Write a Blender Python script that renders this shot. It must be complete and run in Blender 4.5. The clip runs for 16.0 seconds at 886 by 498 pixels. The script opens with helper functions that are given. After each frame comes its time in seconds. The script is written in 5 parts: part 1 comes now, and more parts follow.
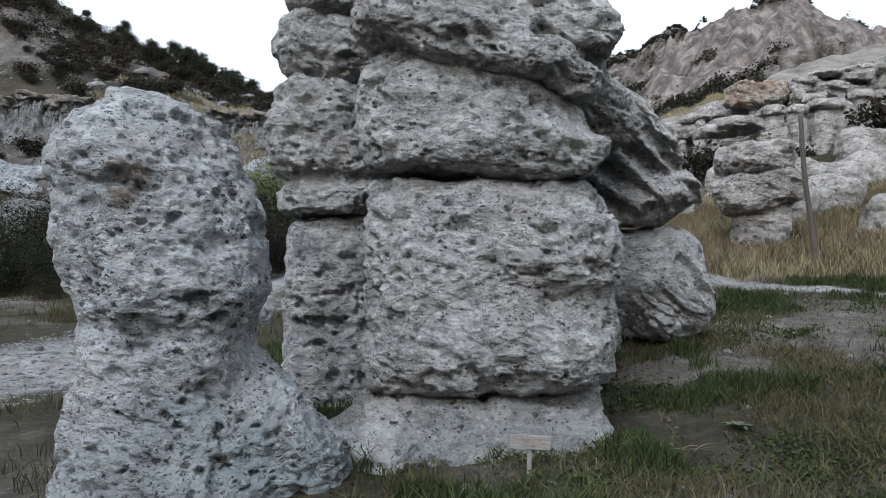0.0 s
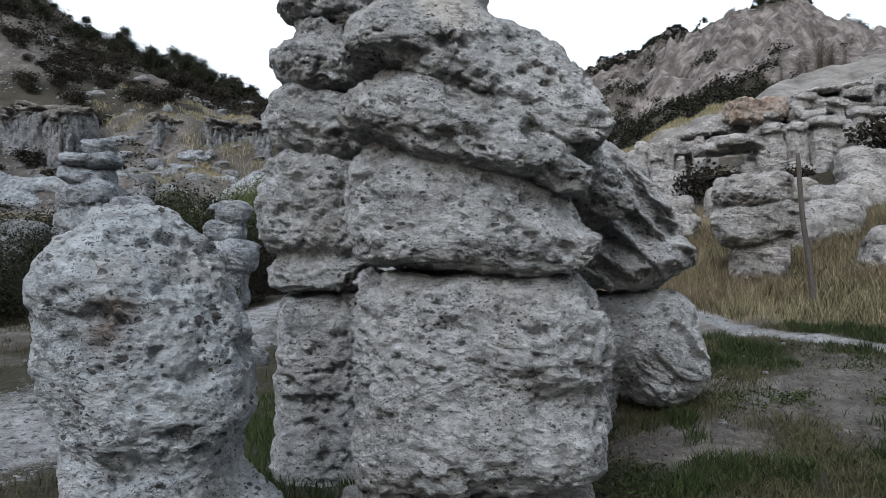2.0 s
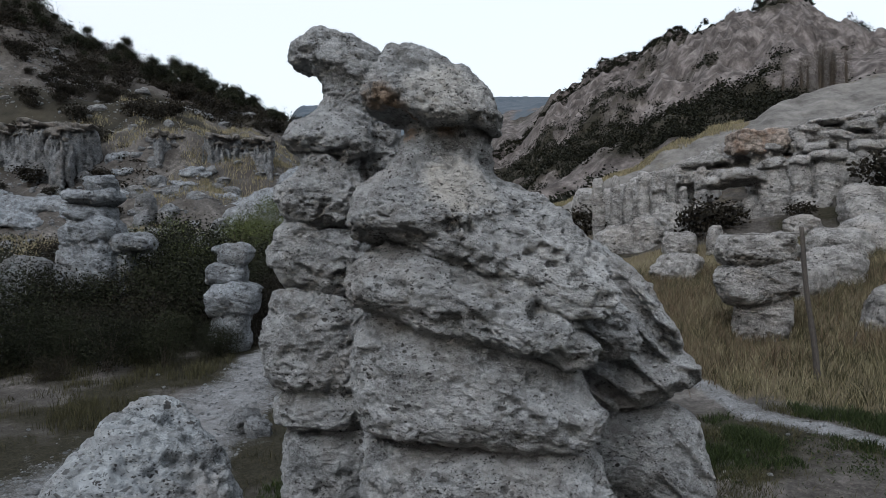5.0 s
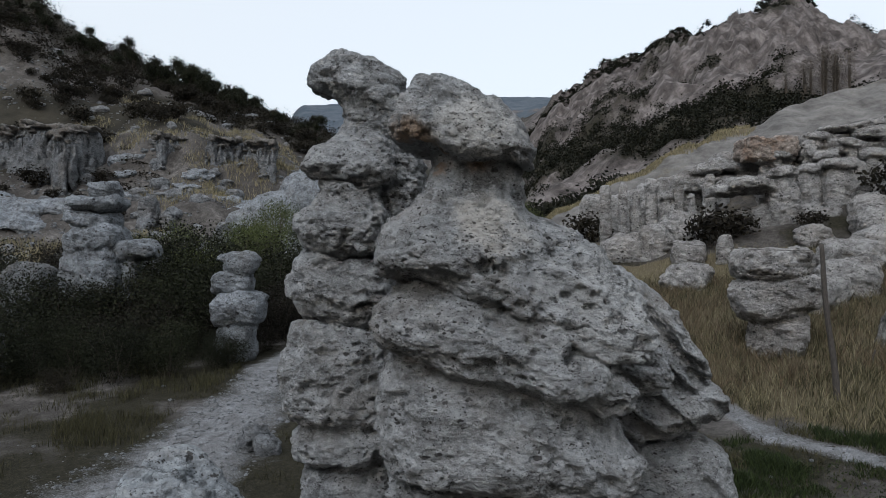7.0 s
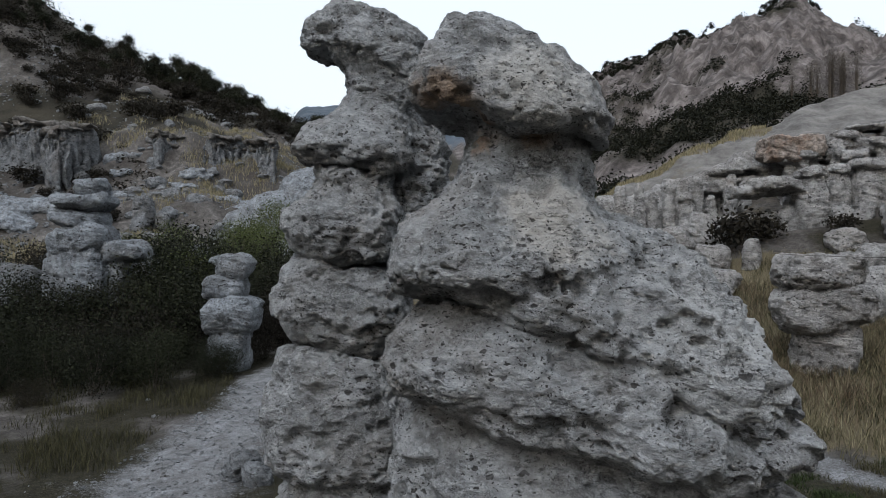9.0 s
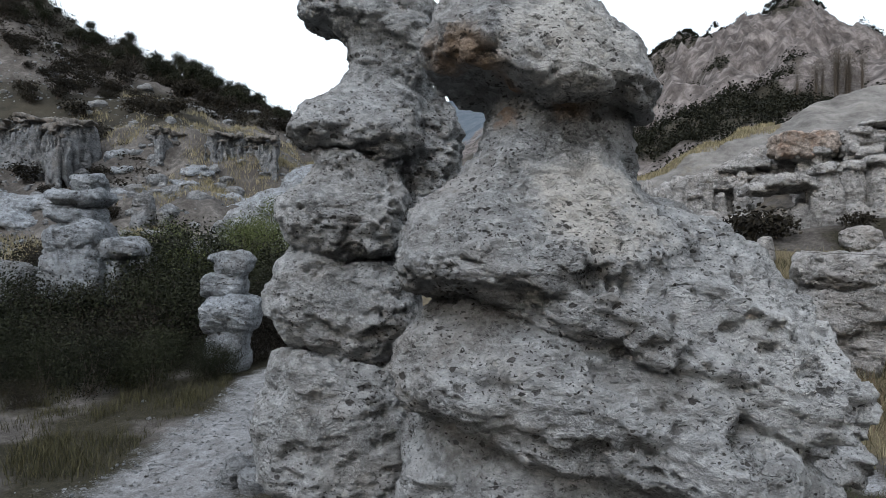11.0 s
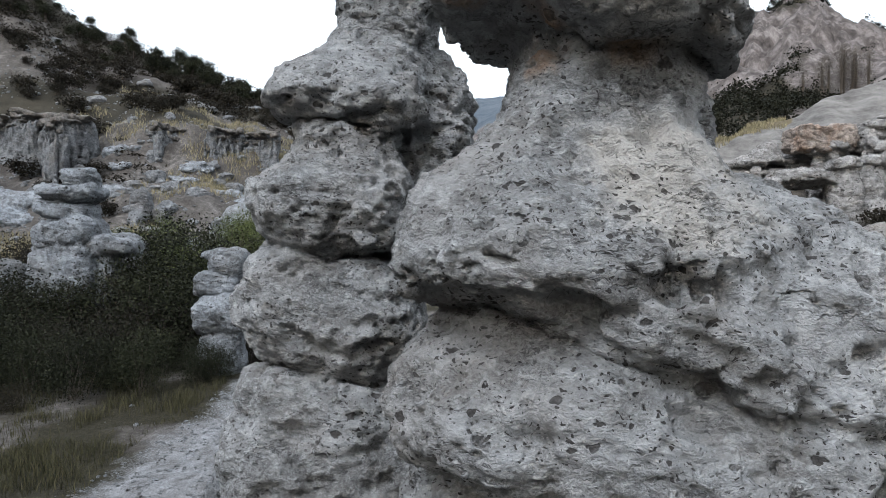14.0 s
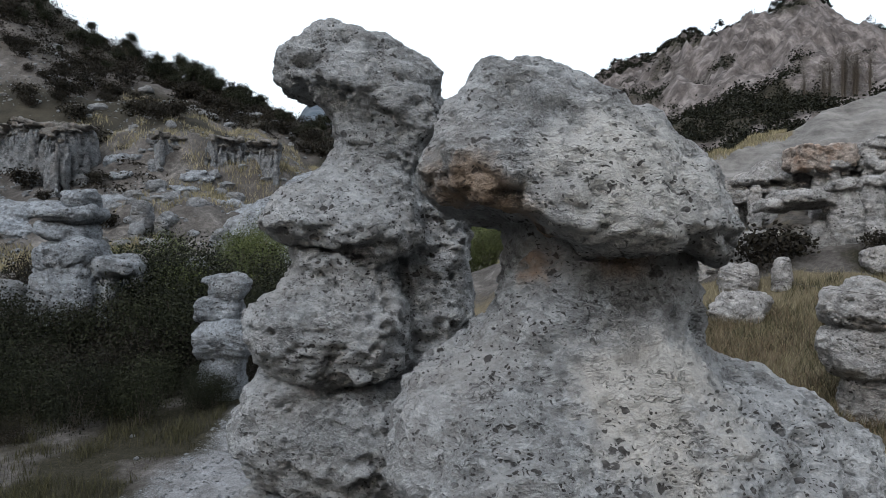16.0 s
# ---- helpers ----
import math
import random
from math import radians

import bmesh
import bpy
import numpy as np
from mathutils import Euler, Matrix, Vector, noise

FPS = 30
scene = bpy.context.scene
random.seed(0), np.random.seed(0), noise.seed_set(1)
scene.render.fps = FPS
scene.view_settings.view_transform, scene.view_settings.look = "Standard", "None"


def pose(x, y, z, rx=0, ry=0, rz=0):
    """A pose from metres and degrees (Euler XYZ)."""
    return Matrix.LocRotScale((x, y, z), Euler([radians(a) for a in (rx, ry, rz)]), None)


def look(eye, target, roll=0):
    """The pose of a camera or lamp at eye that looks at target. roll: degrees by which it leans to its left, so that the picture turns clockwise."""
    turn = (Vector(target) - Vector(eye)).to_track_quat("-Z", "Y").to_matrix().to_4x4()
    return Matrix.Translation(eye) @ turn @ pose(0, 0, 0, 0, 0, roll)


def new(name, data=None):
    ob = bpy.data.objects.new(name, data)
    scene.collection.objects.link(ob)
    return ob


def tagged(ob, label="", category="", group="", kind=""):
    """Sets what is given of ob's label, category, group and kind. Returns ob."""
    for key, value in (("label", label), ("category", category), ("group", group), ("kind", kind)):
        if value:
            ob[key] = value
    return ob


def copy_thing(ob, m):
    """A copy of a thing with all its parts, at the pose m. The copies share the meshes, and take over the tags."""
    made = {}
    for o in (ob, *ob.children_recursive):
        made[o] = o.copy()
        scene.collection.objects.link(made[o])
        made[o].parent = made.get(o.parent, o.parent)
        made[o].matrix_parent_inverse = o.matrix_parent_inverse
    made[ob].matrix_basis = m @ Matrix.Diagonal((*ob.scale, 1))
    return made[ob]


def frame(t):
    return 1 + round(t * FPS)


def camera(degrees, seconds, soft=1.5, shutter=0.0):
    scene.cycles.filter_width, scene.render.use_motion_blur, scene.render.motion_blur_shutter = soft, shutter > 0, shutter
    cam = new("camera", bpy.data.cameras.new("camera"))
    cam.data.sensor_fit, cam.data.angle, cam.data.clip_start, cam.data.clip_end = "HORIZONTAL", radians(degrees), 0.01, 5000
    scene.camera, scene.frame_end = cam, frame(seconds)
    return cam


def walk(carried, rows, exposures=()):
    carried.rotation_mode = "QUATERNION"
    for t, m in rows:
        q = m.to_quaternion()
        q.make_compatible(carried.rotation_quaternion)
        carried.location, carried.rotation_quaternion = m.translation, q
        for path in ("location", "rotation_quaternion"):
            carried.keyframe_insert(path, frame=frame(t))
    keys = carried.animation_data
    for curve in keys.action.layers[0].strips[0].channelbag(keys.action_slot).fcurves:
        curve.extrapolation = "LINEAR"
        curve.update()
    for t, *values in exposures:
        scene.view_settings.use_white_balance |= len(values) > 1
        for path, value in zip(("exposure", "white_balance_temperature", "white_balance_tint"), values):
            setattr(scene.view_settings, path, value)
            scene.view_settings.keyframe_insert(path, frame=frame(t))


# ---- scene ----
cam = camera(68.0, 16.0, 0.85)
METRES, EYE, TILT, LEAN, TURN = 9.0, 2.1, 0.0, 0.0, 0.0
ROWS = [
    (0, 0.0000, 0.0000, 0.0000, 0.0000, 0.0000, -0.0000),
    (0.5, 0.0043, 0.0013, 0.0240, -0.0000, 0.0111, 0.0500),
    (1, 0.0084, 0.0029, 0.0523, 0.0334, 0.0111, 0.1200),
    (1.5, 0.0112, 0.0055, 0.0830, 0.0557, 0.0000, 0.1700),
    (2, 0.0139, 0.0074, 0.1152, 0.0891, 0.0000, 0.2000),
    (2.5, 0.0163, 0.0076, 0.1496, 0.1114, 0.0111, 0.2700),
    (3, 0.0166, 0.0081, 0.1879, 0.1114, 0.0000, 0.2800),
    (3.5, 0.0173, 0.0077, 0.2273, 0.1448, -0.0000, 0.3200),
    (4, 0.0167, 0.0083, 0.2641, 0.1671, -0.0111, 0.3400),
    (6.5, -0.0156, 0.0127, 0.3671, 0.2339, -0.0557, 0.1700),
    (7, -0.0262, 0.0402, 0.3693, 0.2451, -0.0446, 0.1000),
    (7.5, -0.0375, 0.0848, 0.3719, 0.2562, -0.0223, 0.0200),
    (8, -0.0477, 0.1406, 0.3732, 0.2785, 0.0000, -0.0600),
    (8.5, -0.0557, 0.2051, 0.3731, 0.2896, 0.0223, -0.1300),
    (9, -0.0614, 0.2584, 0.3737, 0.3231, 0.1448, -0.2200),
    (11.5, -0.0746, 0.3683, 0.3662, 0.5681, 0.0223, -0.3700),
    (12, -0.0760, 0.4123, 0.3669, 0.6016, -0.0111, -0.3900),
    (12.5, -0.0773, 0.4511, 0.3680, 0.6016, 0.0223, -0.4200),
    (13, -0.0784, 0.4632, 0.3664, 0.6350, -0.0668, -0.4300),
    (13.5, -0.0792, 0.4649, 0.3651, 0.6907, -0.1003, -0.4400),
    (14, -0.0796, 0.4643, 0.3642, 0.7352, -0.1225, -0.4200),
    (14.5, -0.0797, 0.4631, 0.3914, 0.7464, -0.1114, -0.4600),
    (15, -0.0793, 0.4622, 0.4293, 0.7798, -0.1003, -0.4300),
    (15.5, -0.0777, 0.4614, 0.4582, 0.8021, -0.1003, -0.4300),
    (16, -0.0759, 0.4614, 0.4731, 0.8244, -0.1225, -0.4300),
]
walk(cam, [(t, pose(0, 0, EYE, TILT, LEAN, TURN) @ pose(METRES * x, METRES * y, METRES * z, 90 + pitch, roll, yaw)) for t, x, y, z, yaw, pitch, roll in ROWS],
     [(0, 0.51, 6200, 10), (1.5, 0.38, 6200, 10), (2.5, 0.16, 6200, 10), (3.5, -0.02, 6200, 10), (4.2, -0.16, 6200, 10), (6.5, -0.48, 6200, 10), (8.0, -0.47, 6200, 10), (9.0, -0.3, 6200, 10),
      (11.5, 0.21, 6200, 10), (12.5, 0.4, 6200, 10), (14.0, 0.42, 6200, 10), (15.0, 0.42, 6200, 10), (15.5, 0.22, 6200, 10), (16.0, -0.03, 6200, 10)])

# ---- world and light ----
world = bpy.data.worlds.new("dusk_sky")
scene.world = world
world.use_nodes = True
wn = world.node_tree.nodes
wl = world.node_tree.links
sky = wn.new("ShaderNodeTexSky")
sky.sky_type = "NISHITA"
sky.sun_disc = False
sky.sun_elevation = radians(14)
sky.sun_rotation = radians(200)
sky.air_density, sky.dust_density, sky.ozone_density = 1.0, 4.0, 1.5
haze = wn.new("ShaderNodeMix")
haze.data_type = "RGBA"
haze.inputs[0].default_value = 0.6
haze.inputs[7].default_value = (10.7, 11.0, 11.1, 1)
wl.new(sky.outputs[0], haze.inputs[6])
wl.new(haze.outputs[2], wn["Background"].inputs[0])
wn["Background"].inputs[1].default_value = 0.165
sun = new("sun", bpy.data.lights.new("sun", "SUN"))
sun.data.energy, sun.data.angle, sun.data.color = 2.7, radians(30), (0.97, 0.985, 1.0)
sun.matrix_world = look((-10, -11, 29), (0, 8, 3))


# ---- numeric noise on arrays ----
def hash3(i, j, k, seed=0):
    """0..1 at whole-numbered places (uint32 arrays, wrapping)."""
    n = i * np.uint32(374761393) + j * np.uint32(668265263) + k * np.uint32(1442695041) + np.uint32((seed * 974634777) & 0xFFFFFFFF)
    n = (n ^ (n >> np.uint32(13))) * np.uint32(1274126177)
    n = (n ^ (n >> np.uint32(15))) * np.uint32(2246822519)
    return ((n ^ (n >> np.uint32(16))) & np.uint32(0xFFFFFF)).astype(np.float32) * np.float32(1 / 0xFFFFFF)


def vnoise(p, seed=0):
    """Smooth value noise in -1..1 at points p (n, 3)."""
    f = np.floor(p)
    i = f.astype(np.int32).astype(np.uint32)
    w = (p - f).astype(np.float32)
    w = w * w * w * (w * (w * 6 - 15) + 10)
    one = np.uint32(1)
    x0, y0, z0 = i[:, 0], i[:, 1], i[:, 2]
    x1, y1, z1 = x0 + one, y0 + one, z0 + one
    wx, wy, wz = w[:, 0], w[:, 1], w[:, 2]

    def row(y, z):
        a = hash3(x0, y, z, seed)
        return a + (hash3(x1, y, z, seed) - a) * wx
    a = row(y0, z0)
    a = a + (row(y1, z0) - a) * wy
    b = row(y0, z1)
    b = b + (row(y1, z1) - b) * wy
    return (a + (b - a) * wz) * 2 - 1


def fbm(p, octaves=4, seed=0, gain=0.5):
    out, amp = np.zeros(len(p), dtype=np.float32), 1.0
    for o in range(octaves):
        out += amp * vnoise(p * 2.03 ** o + 17.3 * o, seed + o)
        amp *= gain
    return out


def pits(p, size, share, lo, hi, seed=0):
    """0..1 depth of scattered hollows: one in a share of the cells of that size, radius lo..hi of a cell."""
    q = (p / size).astype(np.float32)
    f = np.floor(q)
    i = f.astype(np.int32)
    w = q - f
    out = np.zeros(len(p), dtype=np.float32)
    for a in (-1, 0, 1):
        for b in (-1, 0, 1):
            for c in (-1, 0, 1):
                near = np.ones(len(p), dtype=bool)
                for d, e in ((0, a), (1, b), (2, c)):
                    if e:
                        near &= (w[:, d] < hi) if e < 0 else (w[:, d] > 1 - hi)
                at = np.flatnonzero(near)
                ci, cj, ck = ((i[at, d] + e).astype(np.uint32) for d, e in ((0, a), (1, b), (2, c)))
                there = hash3(ci, cj, ck, seed) < share
                at, ci, cj, ck = at[there], ci[there], cj[there], ck[there]
                r = lo + (hi - lo) * hash3(ci, cj, ck, seed + 1) ** 2
                d = np.sqrt((a + hash3(ci, cj, ck, seed + 2) - w[at, 0]) ** 2 + (b + hash3(ci, cj, ck, seed + 3) - w[at, 1]) ** 2
                            + (c + hash3(ci, cj, ck, seed + 4) - w[at, 2]) ** 2)
                out[at] = np.maximum(out[at], np.clip((r - d) / (0.28 * r), 0, 1) * np.minimum(1, r / hi))
    return out


# ---- meshes ----
def link_mesh(name, verts, faces, material, parent=None, smooth=True, label=""):
    me = bpy.data.meshes.new(name)
    verts, faces = np.asarray(verts, dtype=np.float32), np.asarray(faces, dtype=np.int32)
    n, k = len(faces), faces.shape[1]
    me.vertices.add(len(verts))
    me.vertices.foreach_set("co", verts.ravel())
    me.loops.add(n * k)
    me.loops.foreach_set("vertex_index", faces.ravel())
    me.polygons.add(n)
    me.polygons.foreach_set("loop_start", np.arange(0, n * k, k, dtype=np.int32))
    me.update(calc_edges=True)
    me.polygons.foreach_set("use_smooth", np.full(n, smooth))
    me.validate()
    if material:
        me.materials.append(material)
    ob = new(name, me)
    if parent:
        ob.parent = parent
    if label:
        tagged(ob, label)
    return ob


def part(name, bm, material, parent, label="", smooth=False):
    me = bpy.data.meshes.new(name)
    bm.to_mesh(me)
    bm.free()
    me.materials.append(material)
    for f in me.polygons:
        f.use_smooth = smooth
    ob = new(name, me)
    ob.parent = parent
    if label:
        tagged(ob, label)
    return ob


class Lobes:
    """A body of stone: rounded boulder forms grown together, turned into one mesh."""

    def __init__(self, voxel, seed=0, warp=0.12, warp_size=0.9):
        self.h, self.seed, self.warp, self.ws = voxel, seed, warp, warp_size
        self.items = []

    def add(self, x, y, z, rx, ry, rz, roll=0, tip=0, turn=0, p=2.6, k=0.06, dn=None):
        """A boulder at x, y, z with half sizes (dn: below its middle); roll: its right side goes down; tip: its far side goes up."""
        m = np.array(Euler((radians(tip), radians(roll), radians(turn))).to_matrix())
        c, r, dn = np.array((x, y, z)), np.array((rx, ry, rz)), rz if dn is None else dn
        ext = np.sqrt((m ** 2) @ (np.maximum(r, (0, 0, dn)) ** 2))

        def depth(q):
            s = 0
            for a in range(3):
                v = m[0, a] * (q[0] - c[0]) + m[1, a] * (q[1] - c[1]) + m[2, a] * (q[2] - c[2])
                v = np.abs(v) / (np.where(v < 0, dn, r[2]) if a == 2 else r[a])
                s = s + np.power(v + 1e-6, p)
            return (np.power(s, 1 / p) - 1) * min(*r, dn)
        self.items.append((c - ext, c + ext, k, depth))
        return self

    def loft(self, rings, back, dip=0, p=2.7, k=0.06, edge=0.1):
        """A block between level rings (height, left, right, front) with one back; dip: its right side goes down by that many degrees."""
        z, left, right, front = np.array(rings, dtype=float).T
        at = np.linspace(z[0], z[-1], 121)
        soft = np.hanning(15) / np.hanning(15).sum()
        left, right, front = (np.convolve(np.pad(np.interp(at, z, v), 7, mode="edge"), soft, "valid").astype(np.float32) for v in (left, right, front))
        slope, xm = math.tan(radians(dip)), 0.5 * (left.min() + right.max())
        rise = abs(slope) * 0.5 * (right.max() - left.min())

        def depth(q):
            h = q[2] + slope * (q[0] - xm)
            i = np.clip((h - z[0]) / (z[-1] - z[0]) * 120, 0, 119.99)
            j = i.astype(np.int32)
            w = (i - j).astype(np.float32)
            a, b, f = (v[j] * (1 - w) + v[j + 1] * w for v in (left, right, front))
            hx, hy = 0.5 * (b - a), 0.5 * (back - f)
            s = np.power(np.power(np.abs(q[0] - 0.5 * (a + b)) / hx + 1e-6, p) + np.power(np.abs(q[1] - 0.5 * (f + back)) / hy + 1e-6, p), 1 / p)
            side, end = (s - 1) * np.minimum(hx, hy), np.maximum(h - z[-1], z[0] - h)
            m = np.clip(0.5 + 0.5 * (side - end) / edge, 0, 1)
            return end * (1 - m) + side * m + edge * m * (1 - m)
        self.items.append((np.array((left.min(), front.min(), z[0] - rise)), np.array((right.max(), back, z[-1] + rise)), k, depth))
        return self

    def mesh(self):
        lo = np.min([a for a, *_ in self.items], axis=0) - 0.3
        hi = np.max([b for _, b, *_ in self.items], axis=0) + 0.3
        h = self.h
        n = np.ceil((hi - lo) / h).astype(int) + 1
        field = np.full(n, 1.0, dtype=np.float32)
        # the warp is worked out on a coarse lattice and read off by interpolation
        cs = max(h * 4, self.ws / 5)
        cn = np.ceil((hi - lo) / cs).astype(int) + 2
        g = np.stack(np.meshgrid(*[lo[a] + cs * np.arange(cn[a]) for a in range(3)], indexing="ij"), -1).reshape(-1, 3)
        wf = [fbm(g / self.ws, 3, self.seed + 31 * a).reshape(cn).astype(np.float32) * self.warp for a in range(3)]
        for near, far, k, depth in self.items:
            a0 = np.maximum(0, np.floor((near - self.warp * 1.6 - 0.12 - lo) / h).astype(int))
            a1 = np.minimum(n, np.ceil((far + self.warp * 1.6 + 0.12 - lo) / h).astype(int) + 1)
            ax = [lo[a] + h * np.arange(a0[a], a1[a], dtype=np.float32) for a in range(3)]
            warp = []
            for a in range(3):
                t = wf[a]
                for d in range(3):
                    f = (ax[d] - lo[d]) / cs
                    i = np.minimum(f.astype(int), t.shape[d] - 2)
                    w = (f - i).reshape([-1 if e == d else 1 for e in range(3)]).astype(np.float32)
                    t = np.take(t, i, axis=d) * (1 - w) + np.take(t, i + 1, axis=d) * w
                warp.append(t)
            d = depth([ax[a].reshape([-1 if e == a else 1 for e in range(3)]).astype(np.float32) + warp[a] for a in range(3)])
            sl = tuple(slice(a0[a], a1[a]) for a in range(3))
            old = field[sl]
            b = np.clip(0.5 + 0.5 * (old - d) / k, 0, 1)
            field[sl] = old * (1 - b) + d * b - k * b * (1 - b)
        return surface_net(field, lo, h)


def surface_net(f, lo, h):
    s = f < 0
    cell = np.zeros(np.array(f.shape) - 1, dtype=bool)
    corner = [(a, b, c) for a in (0, 1) for b in (0, 1) for c in (0, 1)]
    view = {o: tuple(slice(o[a], f.shape[a] - 1 + o[a]) for a in range(3)) for o in corner}
    cnt = np.zeros(cell.shape, dtype=np.int8)
    for o in corner:
        cnt += s[view[o]]
    cell = (cnt > 0) & (cnt < 8)
    idx = np.argwhere(cell)
    number = np.full(cell.shape, -1, dtype=np.int32)
    number[cell] = np.arange(len(idx))
    acc, w = np.zeros((len(idx), 3)), np.zeros(len(idx))
    val = {o: f[view[o]][cell] for o in corner}
    for o in corner:
        for a in range(3):
            if o[a]:
                continue
            e = tuple(1 if b == a else o[b] for b in range(3))
            v0, v1 = val[o], val[e]
            cross = (v0 < 0) != (v1 < 0)
            t = np.where(cross, v0 / np.where(v0 == v1, 1, v0 - v1), 0)
            pt = np.tile(np.array(o, dtype=float), (len(idx), 1))
            pt[:, a] = t
            acc += np.where(cross[:, None], pt, 0)
            w += cross
    verts = lo + h * (idx + acc / w[:, None])
    faces = []
    for a in range(3):
        b, c = (a + 1) % 3, (a + 2) % 3
        s0 = np.take(s, range(0, f.shape[a] - 1), axis=a)
        s1 = np.take(s, range(1, f.shape[a]), axis=a)
        at = np.argwhere(s0 != s1)
        at = at[(at[:, b] > 0) & (at[:, c] > 0) & (at[:, b] < f.shape[b] - 1) & (at[:, c] < f.shape[c] - 1)]
        inside = s0[tuple(at.T)]
        quad = []
        for db, dc in ((1, 1), (0, 1), (0, 0), (1, 0)):
            q = at.copy()
            q[:, b] -= db
            q[:, c] -= dc
            quad.append(number[tuple(q.T)])
        quad = np.stack(quad, 1)
        quad[~inside] = quad[~inside][:, ::-1]
        faces.append(quad)
    return verts, np.concatenate(faces)


def mesh_normals(v, f):
    n = np.cross(v[f[:, 2]] - v[f[:, 0]], v[f[:, 3]] - v[f[:, 1]])
    out = np.zeros_like(v)
    for a in range(4):
        np.add.at(out, f[:, a], n)
    return out / (np.linalg.norm(out, axis=1)[:, None] + 1e-9)


def smoothstep(a, b, v):
    t = np.clip((v - a) / (b - a), 0, 1)
    return t * t * (3 - 2 * t)


def ledges(t):
    """Steps of bedding: edge at the foot of a step, falling back upwards."""
    f = t - np.floor(t)
    return np.where(f < 0.07, f / 0.07, 1 - (f - 0.07) / 0.93) - 0.5


def weathered(v, f, seed=0, rough=1.0, dip=15, pit=1.0, bands=1.0, scale=1.0, flute=0.0, hollows=()):
    """Relief of old tuff: bulges, tilted bedding, crumbling flakes, hollows of fallen-out stones; flute: runnels down a wall."""
    n = mesh_normals(v, f)
    p = v / scale
    c, s = math.cos(radians(dip)), math.sin(radians(dip))
    lay = np.stack([p[:, 0] * c - p[:, 2] * s, p[:, 1], p[:, 0] * s + p[:, 2] * c], 1)
    side = np.clip(1.1 - np.abs(n[:, 2]), 0, 1)
    d = 0.05 * rough * (np.abs(fbm(p * 1.5, 2, seed)) - 0.3)
    d += 0.03 * rough * (np.abs(fbm(lay * np.array((3.2, 3.2, 4.6)), 2, seed + 1)) - 0.3)
    where = np.clip(2 * vnoise(p * 1.1, seed + 3) + 0.3, 0, 1)
    d += bands * side * where * 0.085 * ledges(lay[:, 2] * 2.1 + 0.45 * fbm(lay * np.array((0.8, 0.8, 1.2)), 3, seed + 5))
    where = np.clip(2 * vnoise(p * 1.6, seed + 4) + 0.1, 0, 1)
    d += bands * side * where * 0.034 * ledges(lay[:, 2] * 6.5 + 0.9 * fbm(lay * np.array((2.0, 2.0, 2.6)), 3, seed + 7))
    crumb = fbm(lay * np.array((8.0, 8.0, 10.0)), 4, seed + 12, 0.62)
    d += rough * 0.017 * crumb
    dents = fbm(lay * np.array((3.4, 3.4, 4.4)), 3, seed + 21)
    d -= rough * 0.14 * np.clip(dents - 0.36, 0, 0.5)
    if flute:
        d -= flute * side * (0.5 - np.abs(fbm(v * np.array((1.5, 1.5, 0.09)), 3, seed + 70)))
    much = 0.3 + 0.7 * np.clip(vnoise(p * 0.8, seed + 33) + 0.5, 0, 1)
    jit = 0.035 * crumb[:, None]
    big = pits(lay * np.array((0.8, 0.8, 1.15)) + jit, 0.26, 0.3, 0.1, 0.36, seed + 40)
    small = pits(lay * np.array((0.85, 0.85, 1.15)) + 0.5 * jit, 0.1, 0.62, 0.16, 0.46, seed + 50)
    tiny = pits(lay * np.array((0.8, 0.8, 1.25)) + 0.3 * jit, 0.055, 0.5, 0.22, 0.5, seed + 60)
    d -= pit * much * (0.075 * big + 0.055 * small + 0.028 * tiny)
    d = (d - 0.035) * scale
    for hx, hy, hz, r, deep in hollows:
        gap = np.linalg.norm((v - np.array((hx, hy, hz))) * np.array((0.8, 0.8, 1.3)), axis=1) + 0.25 * r * crumb
        d -= deep * smoothstep(r, 0.35 * r, gap)
    return v + n * d[:, None]


def rock(name, pieces, material, label, category, seed=0, group="", base=(0, 0, 0), **kw):
    """One rock form; its clearly parted blocks are meshes of their own under it."""
    if isinstance(pieces, Lobes):
        v, f = pieces.mesh()
        ob = link_mesh(name, weathered(v, f, seed, **kw), f, material)
        return tagged(ob, label, category, group)
    top = new(name)
    top.location = base
    for k, (piece, lobes) in enumerate(pieces):
        v, f = lobes.mesh()
        v = weathered(v, f, seed + 3 * k, **kw)
        link_mesh(piece, v - np.array(base), f, material, top)
    return tagged(top, label, category, group)


# ---- materials ----
def material(name):
    m = bpy.data.materials.new(name)
    m.use_nodes = True
    return m, m.node_tree.nodes, m.node_tree.links, m.node_tree.nodes["Principled BSDF"]


def ramp(nodes, links, src, stops):
    r = nodes.new("ShaderNodeValToRGB")
    while len(r.color_ramp.elements) < len(stops):
        r.color_ramp.elements.new(0.5)
    for e, (pos, col) in zip(r.color_ramp.elements, stops):
        e.position, e.color = pos, (*col, 1) if len(col) == 3 else col
    links.new(src, r.inputs[0])
    return r.outputs[0]


def noise_node(nodes, links, vec, scale, detail=6, rough=0.6, stretch=None):
    if stretch:
        mp = nodes.new("ShaderNodeMapping")
        mp.inputs["Scale"].default_value = stretch
        links.new(vec, mp.inputs[0])
        vec = mp.outputs[0]
    n = nodes.new("ShaderNodeTexNoise")
    n.inputs["Scale"].default_value, n.inputs["Detail"].default_value, n.inputs["Roughness"].default_value = scale, detail, rough
    links.new(vec, n.inputs["Vector"])
    return n.outputs[0]


